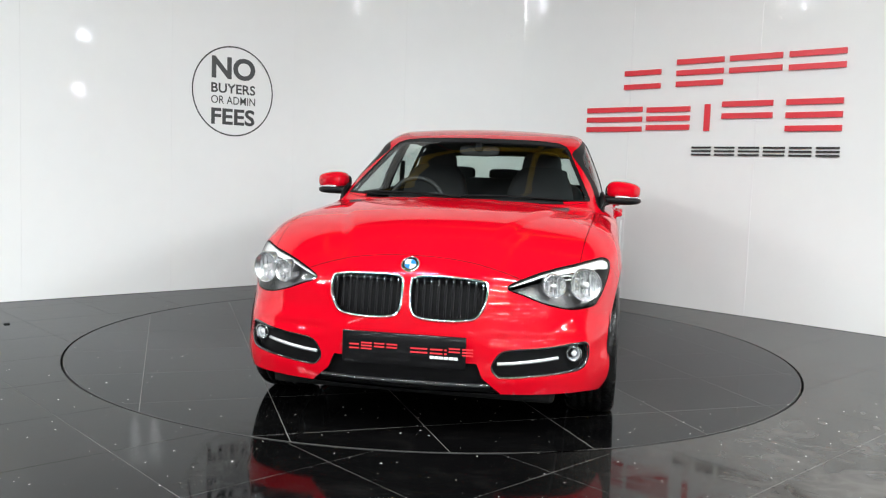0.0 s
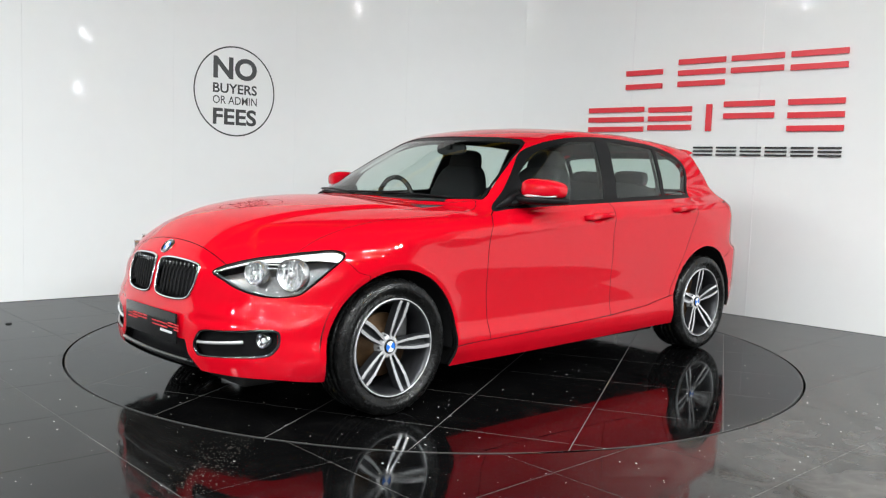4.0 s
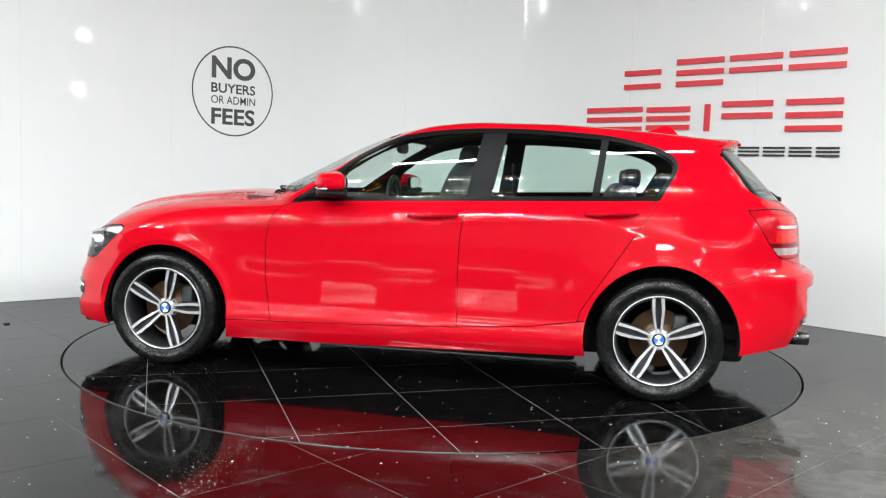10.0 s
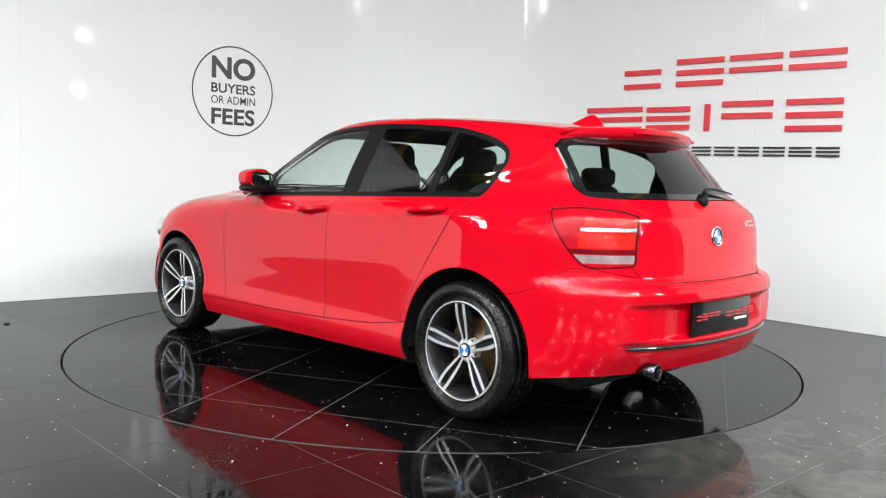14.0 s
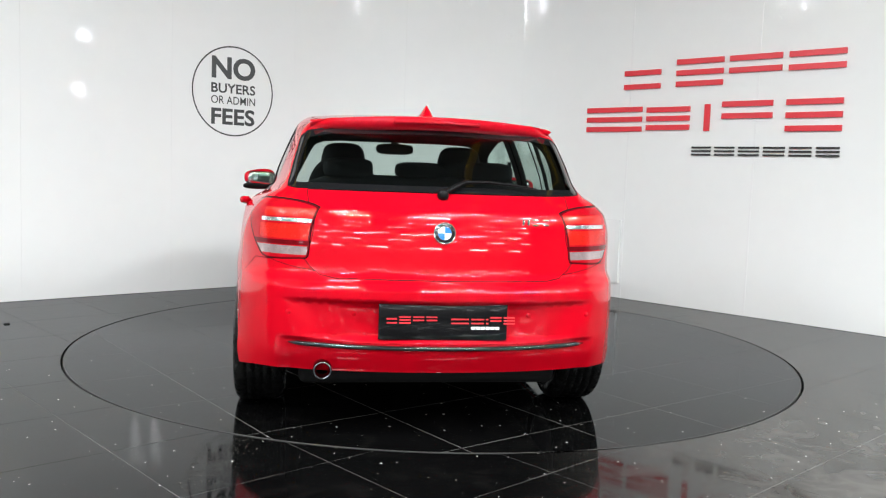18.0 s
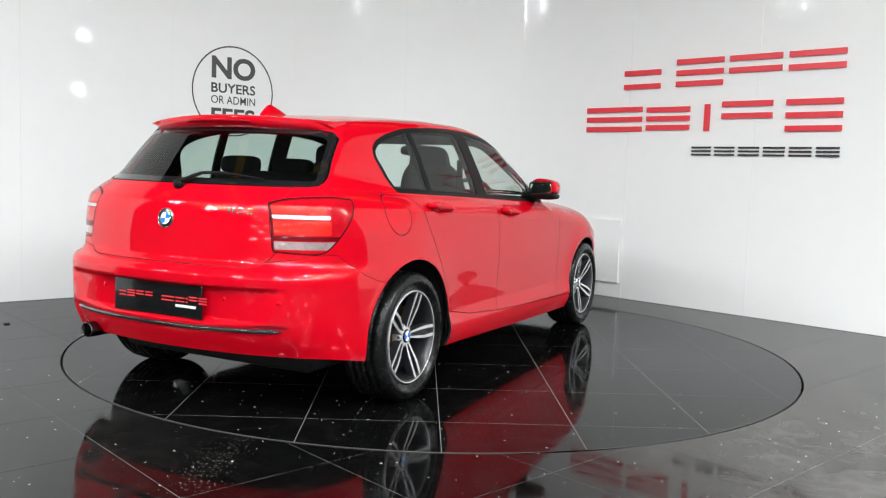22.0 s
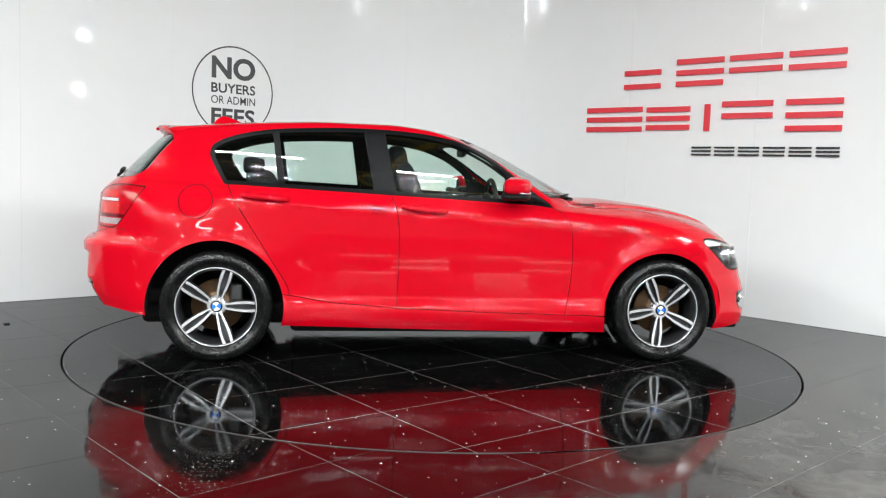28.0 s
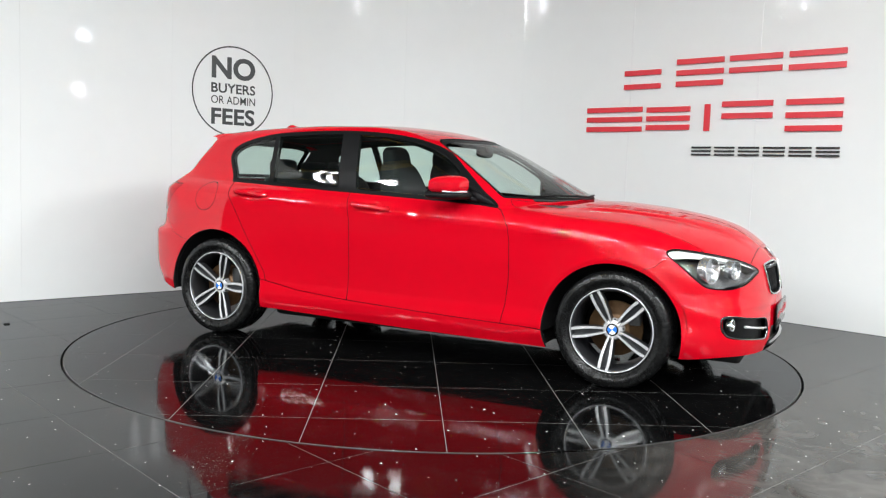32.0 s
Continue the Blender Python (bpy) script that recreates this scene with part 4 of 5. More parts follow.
REAR_GLASS, REAR_EDGE = SKIN.split(REAR_GLASS, lambda p: rear_glass_shape(p) + 0.026)
NORMALS_NOW = NORMALS()

whole_panel("hood", HOOD, RED, car)
NOSE_OB = whole_panel("front_bumper", NOSE, RED, car)
left_panel("front_fender", FENDER, RED, car)
DOORS_F = left_panel("front_door", DOOR_F, RED, car)
DOORS_R = left_panel("rear_door", DOOR_R, RED, car)
one_panel("side_panel", TRIS, RED, car, False)
SIDE_OB = one_panel("side_panel", SIDE_RIGHT, RED, car, True)
one_panel("fuel_flap", FLAP, RED, SIDE_OB, True)
left_panel("sill", SILL, RED, car)
ROOF_OB = whole_panel("roof", ROOF, RED, car)
GATE_OB = whole_panel("tailgate", TAILGATE, RED, car)
REAR_OB = whole_panel("rear_bumper", REAR_BUMP, RED, car)
whole_panel("windscreen", WIND, SCREEN_GLASS, car, 0.005, 0.003, "clear curved windscreen")
whole_panel("screen_border", WIND_EDGE, TRIM, car, 0.005, 0.003, "black painted border of the windscreen")
whole_panel("glass_border", REAR_EDGE, GLOSS_BLACK, GATE_OB, 0.005, 0.003, "black painted border of the rear window")
whole_panel("rear_window", REAR_GLASS, DARK_GLASS, GATE_OB, 0.005, 0.003, "tinted rear window")
left_panel("window", WIN_F, GLASS, DOORS_F, 0.004, 0.004, "clear side glass")
left_panel("window", WIN_R, GLASS, DOORS_R, 0.004, 0.004, "clear side glass")
left_panel("quarter_window", WIN_Q, GLASS, DOORS_R, 0.004, 0.004, "clear side glass")
left_panel("window_trim", BAND, TRIM, car, 0.012, 0.001, "satin black window trim")
left_panel("door_post", POST, TRIM, car, 0.012, 0.0015, "satin black door post")
left_panel("window_divider", DIVIDE, TRIM, DOORS_R, 0.012, 0.0, "satin black window divider")
left_panel("cowl", COWL, PLASTIC, car, 0.01, 0.012, "black plastic cowl under the windscreen")
whole_panel("inner_shell", LINER, LINING, car, 0.0, 0.035, "dark inner lining")
slant_a = lambda p: (p[:, 0] - 1.88) * -0.4994 + (p[:, 1] - 0.68) * 0.8664
BROW, HEAD_LOW = SKIN.split(HEAD, lambda p: np.interp(slant_a(p), [-0.30, -0.131, 0.054, 0.17, 0.272], [0.655, 0.705, 0.724, 0.728, 0.722]) - p[:, 2])
HEAD = np.concatenate([BROW, HEAD_LOW])
HEAD_EDGE, _ = SKIN.split(HEAD, lambda p: -slant_shape(HEAD_LINE, (1.888, 0.670), 29.96)(p) - 0.0045)
_, HEAD_IN = SKIN.split(HEAD, lambda p: -slant_shape(HEAD_LINE, (1.888, 0.670), 29.96)(p) - 0.0045)
HEAD = np.concatenate([HEAD_EDGE, HEAD_IN])
BROW, _ = SKIN.split(HEAD_IN, lambda p: np.interp(slant_a(p), [-0.30, -0.131, 0.054, 0.17, 0.272], [0.658, 0.706, 0.725, 0.728, 0.718]) - p[:, 2])
NORMALS_NOW = NORMALS()
HEADS = left_panel("headlamp", HEAD, LENS, car, 0.002, 0.001, "clear lens over chrome reflectors")
left_panel("lamp_brow", BROW, BROW_WHITE, HEADS, 0.004, 0.010, "bright white strip along the lamp's top")
left_panel("lamp_gasket", HEAD_EDGE, PLASTIC, HEADS, 0.0, 0.006)
left_panel("lamp_housing", HEAD, HOUSING, HEADS, -0.072, 0.075)
TAILS = left_panel("tail_lamp", TAIL, TAIL_RED, car, 0.02, 0.0, "red and clear tail lamp")
left_panel("lamp_rim", DARK_TAIL, TAIL_SHADE, TAILS, 0.0, 0.001)
left_panel("reflector_strip", TAIL_CLEAR, REFLECTOR, TAILS, 0.0, 0.001, "clear reversing strip")
left_panel("reflector_strip", TAIL_LOW, TAIL_WHITE, TAILS, 0.0, 0.001, "clear lower strip")
left_panel("lamp_bar", TAIL_DARK, TAIL_SHADE, TAILS, 0.0, 0.001)
left_panel("lamp_bar", TAIL_BAND, TAIL_SHADE, TAILS, 0.0, 0.001)
left_panel("lamp_glow", TAIL_TOP, TAIL_AMBER, TAILS, 0.0, 0.001, "orange-red inner lens")
left_panel("lamp_glow", TAIL_ORANGE, TAIL_AMBER, TAILS, 0.0, 0.001, "orange-red inner lens")
KIDS = left_panel("grille", KID, PLASTIC, car, -0.045, 0.045, "black kidney-shaped grille in a chrome frame")
FOGS = left_panel("air_intake", FOG, PLASTIC, car, -0.035, 0.035, "black lower air intake with a chrome bar")
whole_panel("lower_intake", LOW, PLASTIC, NOSE_OB, -0.04, 0.04, "black lower intake")


# ---- small shapes ----
def lathe(profile, seg=48, closed=False):
    """Turns (radius, along) pairs round the y axis."""
    bm = bmesh.new()
    rings = []
    for r, y in profile:
        rings.append([bm.verts.new((r * math.cos(2 * math.pi * k / seg), y, r * math.sin(2 * math.pi * k / seg))) for k in range(seg)] if r > 1e-6 else [bm.verts.new((0, y, 0))])
    pairs = list(zip(rings, rings[1:])) + ([(rings[-1], rings[0])] if closed else [])
    for a, b in pairs:
        for k in range(seg):
            j = (k + 1) % seg
            if len(a) == 1 and len(b) > 1:
                bm.faces.new((a[0], b[k], b[j]))
            elif len(b) == 1 and len(a) > 1:
                bm.faces.new((a[k], b[0], a[j]))
            elif len(a) > 1:
                bm.faces.new((a[k], b[k], b[j], a[j]))
    bmesh.ops.recalc_face_normals(bm, faces=bm.faces)
    for f in bm.faces:
        f.smooth = True
    return bm


def block(x, y, z, sx, sy, sz, bevel=0.0, segs=2, turn=None):
    """A box with rounded edges about a centre."""
    bm = bmesh.new()
    bmesh.ops.create_cube(bm, size=1)
    bmesh.ops.scale(bm, verts=bm.verts, vec=(sx, sy, sz))
    if bevel:
        bmesh.ops.bevel(bm, geom=list(bm.edges), offset=bevel, segments=segs, profile=0.5, affect="EDGES")
    if turn:
        bmesh.ops.transform(bm, matrix=turn, verts=bm.verts)
    bmesh.ops.translate(bm, verts=bm.verts, vec=(x, y, z))
    for f in bm.faces:
        f.smooth = bevel > 0
    return bm


def pipe(points, radius, seg=8, flat=1.0, closed=False):
    """A tube along a line of points; flat squeezes it upright."""
    pts = [Vector(p) for p in points]
    bm = bmesh.new()
    rings = []
    for k, p in enumerate(pts):
        a = pts[k - 1] if k or closed else p
        b = pts[(k + 1) % len(pts)] if k + 1 < len(pts) or closed else p
        way = (b - a).normalized()
        side = way.cross(Vector((0, 0, 1)))
        side = side.normalized() if side.length > 1e-3 else Vector((0, 1, 0))
        up = side.cross(way)
        r = radius[k] if isinstance(radius, (list, tuple)) else radius
        rings.append([bm.verts.new(p + side * r * math.cos(2 * math.pi * m / seg) + up * r * flat * math.sin(2 * math.pi * m / seg)) for m in range(seg)])
    for a, b in zip(rings, rings[1:] + (rings[:1] if closed else [])):
        for m in range(seg):
            bm.faces.new((a[m], a[(m + 1) % seg], b[(m + 1) % seg], b[m]))
    if not closed:
        bm.faces.new(rings[0][::-1])
        bm.faces.new(rings[-1])
    bmesh.ops.recalc_face_normals(bm, faces=bm.faces)
    for f in bm.faces:
        f.smooth = True
    return bm


def blob(x, y, z, sx, sy, sz, e=0.6, seg=28, rows=16, bend=None):
    """A rounded block: a sphere squared off by e."""
    bm = bmesh.new()
    pw = lambda c: math.copysign(abs(c) ** e, c)
    rings = []
    for i in range(rows + 1):
        v = -math.pi / 2 + math.pi * i / rows
        ring = []
        for k in range(seg):
            u = 2 * math.pi * k / seg
            p = Vector((sx * pw(math.cos(v)) * pw(math.cos(u)), sy * pw(math.cos(v)) * pw(math.sin(u)), sz * pw(math.sin(v))))
            ring.append(bm.verts.new(Vector((x, y, z)) + (bend(p) if bend else p)))
        rings.append(ring)
    for a, b in zip(rings, rings[1:]):
        for k in range(seg):
            bm.faces.new((a[k], a[(k + 1) % seg], b[(k + 1) % seg], b[k]))
    bmesh.ops.remove_doubles(bm, verts=bm.verts, dist=1e-5)
    for f in bm.faces:
        f.smooth = True
    return bm


def mirrored(bm):
    """A copy of a bmesh on the car's other side."""
    twin = bm.copy()
    bmesh.ops.scale(twin, verts=twin.verts, vec=(1, -1, 1))
    bmesh.ops.reverse_faces(twin, faces=twin.faces)
    return twin


def pair(name, bm, material, parents, label=""):
    owners = parents if isinstance(parents, list) else [parents, parents]
    twin = mirrored(bm)
    return [part(name, bm, material, owners[0], label), part(name, twin, material, owners[1], label)]


def meet(origin, way, reach=1.2):
    """The first place where a ray from outside meets the body."""
    o, w = np.array(origin, float), np.array(way, float)
    lo, hi = 0.0, reach
    for _ in range(4):
        k = np.linspace(lo, hi, 160)
        i = int(np.argmax(body(o + k[:, None] * w) < 0))
        lo, hi = k[max(i - 1, 0)], k[i]
    return o + hi * w


def facing(place):
    n = slope(np.array([place]))[0]
    return n / np.linalg.norm(n)


ahead = lambda y, z: meet((2.4, y, z), (-1, 0, 0), 2.6)
astern = lambda y, z: meet((-2.4, y, z), (1, 0, 0))
flank = lambda x, z: meet((x, 1.2, z), (0, -1, 0))


def roundel(place, normal, r, parent, label="round badge in black, blue and white with a chrome rim"):
    """A round badge of plain discs, facing along a normal."""
    m = Matrix.Translation(place) @ Vector(normal).to_track_quat("Y", "Z").to_matrix().to_4x4()
    base = lathe([(0, 0.004), (r * 0.97, 0.004), (r, 0.003), (r, -0.006), (0, -0.006)], 40)
    bmesh.ops.transform(base, matrix=m, verts=base.verts)
    ob = part("badge", base, BADGE_BLACK, parent, label)
    rim = lathe([(r * 0.90, 0.004), (r * 0.96, 0.0075), (r * 1.03, 0.004), (r * 1.03, -0.006)], 40)
    bmesh.ops.transform(rim, matrix=m, verts=rim.verts)
    part("badge_rim", rim, CHROME, ob)
    ring = lathe([(r * 0.60, 0.0042), (r * 0.63, 0.0058), (r * 0.66, 0.0042)], 40)
    bmesh.ops.transform(ring, matrix=m, verts=ring.verts)
    part("badge_ring", ring, CHROME, ob)
    for quarter in range(4):
        bm = bmesh.new()
        arc = [bm.verts.new((0, 0.0052, 0))] + [bm.verts.new((r * 0.6 * math.cos(a), 0.0052, r * 0.6 * math.sin(a))) for a in np.linspace(quarter * math.pi / 2, (quarter + 1) * math.pi / 2, 9)]
        bm.faces.new(arc[::-1])
        bmesh.ops.transform(bm, matrix=m, verts=bm.verts)
        part("badge_quarter", bm, BADGE_BLUE if quarter % 2 else BADGE_WHITE, ob)
    return ob


# ---- nose ----
for side, grille in zip((1, -1), KIDS):
    rim = [(*ahead(side * y, z)[:1] + 0.003, side * y, z) for y, z in rounded(KIDNEY[::4], n=8)]
    part("grille_frame", pipe(rim, 0.0055, 8, closed=True), CHROME, grille, "chrome grille frame")
    for k in range(10):
        y = side * (0.040 + 0.0305 * k)
        lo, hi = (0.525 if abs(y) < 0.27 else 0.54 + (abs(y) - 0.27) * 0.5), (0.682 if abs(y) < 0.29 else 0.672)
        pts = [(ahead(y, z)[0] - 0.016, y, z) for z in np.linspace(lo, hi, 7)]
        part("grille_bar", pipe(pts, 0.0055, 6), LINING, grille)
        part("bar_tip", block(ahead(y, hi - 0.016)[0] - 0.003, y, hi - 0.016, 0.007, 0.006, 0.022, 0.002), CHROME, grille)
for side, fog in zip((1, -1), FOGS):
    bar = [(ahead(side * y, z)[0] - 0.006, side * y, z) for y, z in ((0.388, 0.346), (0.45, 0.350), (0.52, 0.358), (0.58, 0.366), (0.63, 0.374))]
    part("intake_bar", pipe(bar, 0.0085, 8, 0.9), SILVER, fog, "silver bar")
    rim = [(ahead(side * y, z)[0] - 0.008, side * y, z) for y, z in rounded(FOG_LINE[::4], n=6)]
    part("intake_rim", pipe(rim, 0.008, 6, closed=True), GLOSS_BLACK, fog)
    ax = ahead(side * 0.69, 0.385)[0] - 0.018
    cup = lathe([(0.0, -0.030), (0.018, -0.026), (0.026, -0.006), (0.030, 0.0), (0.034, -0.004), (0.034, -0.03)], 32)
    bmesh.ops.rotate(cup, verts=cup.verts, matrix=Euler((0, 0, radians(-90 + side * 12))).to_matrix())
    bmesh.ops.translate(cup, verts=cup.verts, vec=(ax, side * 0.693, 0.385))
    lamp_cup = part("fog_lamp", cup, CHROME, fog, "round fog lamp")
    part("bulb", blob(ax - 0.012, side * 0.693, 0.385, 0.010, 0.012, 0.012, 1.0, 16, 8), LENS_GLOW, fog)
lip = [(ahead(y, 0.252)[0] - 0.004, y, 0.252) for y in np.linspace(-0.36, 0.36, 19)]
part("splitter", pipe(lip, 0.016, 8, 0.7), GLOSS_BLACK, NOSE_OB, "gloss black lower lip")
p = ahead(0, 0.732)
roundel(p, facing(p), 0.039, car)


def plate(x, z, high, way, parent):
    """A black show plate with a red line of lettering as bars and a small white line."""
    base = part("number_plate", block(x, 0, z, 0.010, 0.526, high, 0.004), PLATE, parent, "black show plate with red and white bars")
    front = x + way * 0.0062
    y = 0.232
    flip = -1 if way > 0 else 1
    for k, w in enumerate((0.044, 0.050, 0.048, 0.048, None, 0.078, 0.056, 0.010, 0.050, 0.050)):
        if w is None:
            y -= 0.046
            continue
        cy = (y - w / 2) * flip
        for dz in ((0.012, 0.0, -0.012) if k in (1, 9) else (0.012, -0.001) if k in (2, 3, 8) else (-0.012, 0.004)):
            part("red_bar", block(front, cy, z + high * 0.05 + dz, 0.002, w * 0.92, 0.0058), PLATE_RED, base)
        y -= w + 0.006
    for k in range(6):
        part("white_bar", block(front, (-0.122 - 0.020 * k) * flip, z - high * 0.16, 0.002, 0.017, 0.011), PLATE_WHITE, base)


plate(2.112, 0.386, 0.136, 1, car)
plate(-2.158, 0.520, 0.150, -1, car)

# ---- headlamps ----
for side, lamp_ob in zip((1, -1), HEADS):
    for cx, cy, cz, r in ((1.925, 0.600, 0.662, 0.046), (1.825, 0.728, 0.662, 0.064)):
        turn = Euler((0, 0, radians(-90 + side * 22))).to_matrix()
        bowl = lathe([(0, -0.045), (r * 0.35, -0.042), (r * 0.8, -0.020), (r, 0.0), (r * 1.06, 0.004), (r * 1.10, 0.0), (r * 1.10, -0.045)], 40)
        bulb = lathe([(0, 0.008), (r * 0.20, 0.004), (r * 0.24, -0.01), (r * 0.24, -0.045)], 24)
        for bm in (bowl, bulb):
            bmesh.ops.rotate(bm, verts=bm.verts, matrix=turn)
            bmesh.ops.translate(bm, verts=bm.verts, vec=(cx, side * cy, cz))
        part("reflector", bowl, REFLECTOR, lamp_ob, "chrome reflector bowl")
        part("bulb", bulb, SILVER, lamp_ob)
        for k in range(5):
            fin = block(0, 0, 0, r * 0.05, 0.012, r * 1.5 * (1 - 0.12 * abs(k - 2)))
            bmesh.ops.translate(fin, verts=fin.verts, vec=((k - 2) * r * 0.36, -0.022, 0))
            bmesh.ops.rotate(fin, verts=fin.verts, matrix=turn)
            bmesh.ops.translate(fin, verts=fin.verts, vec=(cx, side * cy, cz))
            part("reflector_fin", fin, SILVER, lamp_ob)
    e, n = Vector((-0.5, 0.866, 0)), Vector((0.866, 0.5, 0))
    for z0 in (0.700, 0.684):
        bar = []
        for a in np.linspace(-0.13, 0.10, 9):
            q = Vector(meet(tuple(Vector((1.88, 0.68, z0 + 0.03 * a)) + e * float(a) + n * 0.45), tuple(-n))) - n * 0.028
            bar.append((q.x, side * q.y, q.z))
        part("lamp_slat", pipe(bar, 0.0055, 6, 0.7), SILVER, lamp_ob, "silver slat")
    q = Vector(meet(tuple(Vector((1.88, 0.68, 0.715)) + e * 0.04 + n * 0.45), tuple(-n))) - n * 0.035
    part("indicator", blob(q.x, side * q.y, q.z, 0.010, 0.022, 0.012, 0.6, 16, 8), AMBER, lamp_ob, "amber indicator")

# ---- tail ----
p = astern(0, 0.875)
roundel(p, facing(p), 0.045, car)
for k, w in enumerate((0.010, 0.010, 0.026, 0.026)):
    y = -0.330 - (0, 0.022, 0.046, 0.092)[k]
    for dz in ((0,) if k < 2 else (0.010, -0.010)):
        q = astern(y - w / 2, 0.925 + dz)
        part("badge_bar", block(q[0] - 0.001, y - w / 2, 0.925 + dz, 0.004, w, 0.026 if k < 2 else 0.007, 0.0015), CHROME, GATE_OB, "small chrome badge bar")
strip = [(astern(y, 0.414)[0] - 0.004, y, 0.410 + 0.020 * y * y) for y in np.linspace(-0.62, 0.62, 31)]
part("bumper_strip", pipe(strip, [0.003] + [0.010] * 29 + [0.003], 8, 1.0), GLOSS_BLACK, REAR_OB, "gloss black strip")
for y in (0.62, 0.36, -0.36, -0.62):
    q = astern(y, 0.545)
    dot = lathe([(0, 0.0015), (0.010, 0.0012), (0.011, -0.002)], 20)
    bmesh.ops.transform(dot, matrix=Matrix.Translation(q) @ Vector(facing(q)).to_track_quat("Y", "Z").to_matrix().to_4x4(), verts=dot.verts)
    part("parking_sensor", dot, RED, REAR_OB)
tail_pipe = lathe([(0.028, 0.10), (0.030, -0.02), (0.033, -0.024), (0.037, -0.02), (0.037, 0.12), (0.0, 0.12)], 36)
bmesh.ops.rotate(tail_pipe, verts=tail_pipe.verts, matrix=Euler((0, 0, radians(-90))).to_matrix())
bmesh.ops.translate(tail_pipe, verts=tail_pipe.verts, vec=(-2.115, 0.480, 0.314))
part("exhaust", tail_pipe, EXHAUST, REAR_OB, "dark chrome exhaust tip")
part("silencer", blob(-1.90, 0.25, 0.36, 0.11, 0.32, 0.06, 0.5), UNDER, REAR_OB)

# roof spoiler with the high brake lamp, and the fin
bm = bmesh.new()
rows = []
for y in np.linspace(-0.552, 0.552, 37):
    a = abs(y)
    tip = -1.790 + 0.46 * a * a + 0.9 * max(a - 0.45, 0) ** 1.5
    th = lambda x: float(top_height(np.array([x]), np.array([a]))[0])
    hz = 1.360 - 0.085 * a * a - 2.4 * max(a - 0.44, 0) ** 2
    low = 0.056 - 0.020 * (a / 0.56) ** 4
    line = [(-1.50, th(-1.50) - 0.003), (-1.58, th(-1.58) + 0.001), (-1.66, (th(-1.66) + hz + 0.012) / 2 + 0.002), (tip + 0.03, hz + 0.004), (tip + 0.006, hz), (tip, hz - 0.006), (tip + 0.008, hz - low * 0.6), (tip + 0.03, hz - low), (tip + 0.09, hz - low + 0.006), (-1.56, th(-1.56) - 0.055)]
    rows.append([bm.verts.new((x, y, z)) for x, z in line])
for a, b in zip(rows, rows[1:]):
    for k in range(len(a) - 1):
        bm.faces.new((a[k], b[k], b[k + 1], a[k + 1]))
bm.faces.new(rows[0][::-1])
bm.faces.new(rows[-1])
bmesh.ops.recalc_face_normals(bm, faces=bm.faces)
for f in bm.faces:
    f.smooth = len(f.verts) == 4
SPOIL = part("roof_spoiler", bm, RED, car)
part("brake_lamp", pipe([(-1.789 + 0.46 * y * y, y, 1.338 - 0.085 * y * y) for y in np.linspace(-0.19, 0.19, 13)], 0.011, 8, 0.9), TAIL_RED, SPOIL, "high red brake lamp")
fin = blob(-1.350, 0, 1.390, 0.105, 0.034, 0.052, 0.8, 28, 18, lambda p: Vector((p.x * (1 - 0.72 * max(p.z, 0) / 0.058) - 0.040 * max(p.z, 0) / 0.058, p.y * max(0.22, 1 - max(p.z, 0) / 0.062), max(p.z, -0.02))))
part("antenna_fin", fin, RED, ROOF_OB)

# wipers
pivot = Vector(astern(0.0, 1.030)) + Vector((-0.022, 0, 0.004))
arm = [pivot] + [Vector(astern(y, z)) + Vector((-0.022, 0, 0.006)) for y, z in ((-0.06, 1.062), (-0.10, 1.078), (-0.20, 1.080), (-0.30, 1.072), (-0.42, 1.058))]
WIPER = part("rear_wiper", pipe(arm, [0.016, 0.014, 0.011, 0.010, 0.008, 0.005], 8, 0.7), PLASTIC, car, "black rear wiper")
part("wiper_pivot", blob(pivot.x + 0.006, pivot.y, pivot.z - 0.004, 0.024, 0.024, 0.024, 0.8, 16, 10), PLASTIC, WIPER)
for y0, y1 in ((-0.58, 0.02), (-0.06, 0.58)):
    pts = []
    for k in range(7):
        y = y0 + (y1 - y0) * k / 6
        q = ahead(y, 0.994 + 0.010 * math.sin(k / 6 * math.pi) - 0.004 * k / 6)
        pts.append(Vector(q) + Vector((0.010, 0, 0.006)))
    part("wiper", pipe(pts, 0.008, 6, 0.8), PLASTIC, car, "black windscreen wiper")

# ---- mirrors, handles ----
def mirror_bend(p):
    k = (p.y + 0.10) / 0.20
    top = 1.12 - 0.42 * max(k, 0) ** 2
    return Vector((p.x * (1.0 if p.x > 0 else 0.55) + 0.014 - 0.060 * max(k, 0) ** 2, p.y, p.z * (top if p.z > 0 else 1.0)))


MIRRORS = pair("wing_mirror", blob(0.362, 0.888, 1.054, 0.104, 0.098, 0.052, 0.62, 40, 28, mirror_bend), RED, car, "red wing mirror on a black foot")
pair("mirror_base", blob(0.360, 0.866, 0.997, 0.110, 0.127, 0.026, 0.62, 36, 14, mirror_bend), PLASTIC, MIRRORS)
pair("mirror_foot", pipe([(0.52, 0.735, 0.960), (0.46, 0.78, 0.980), (0.40, 0.84, 0.998)], [0.036, 0.026, 0.02], 12, 0.7), PLASTIC, MIRRORS)
pair("side_indicator", pipe([(0.468 - 0.095 * k * k, 0.840 + 0.138 * k, 1.018) for k in np.linspace(0, 1, 9)], [0.005] + [0.008] * 7 + [0.004], 8, 0.9), SILVER, MIRRORS, "bright indicator strip")
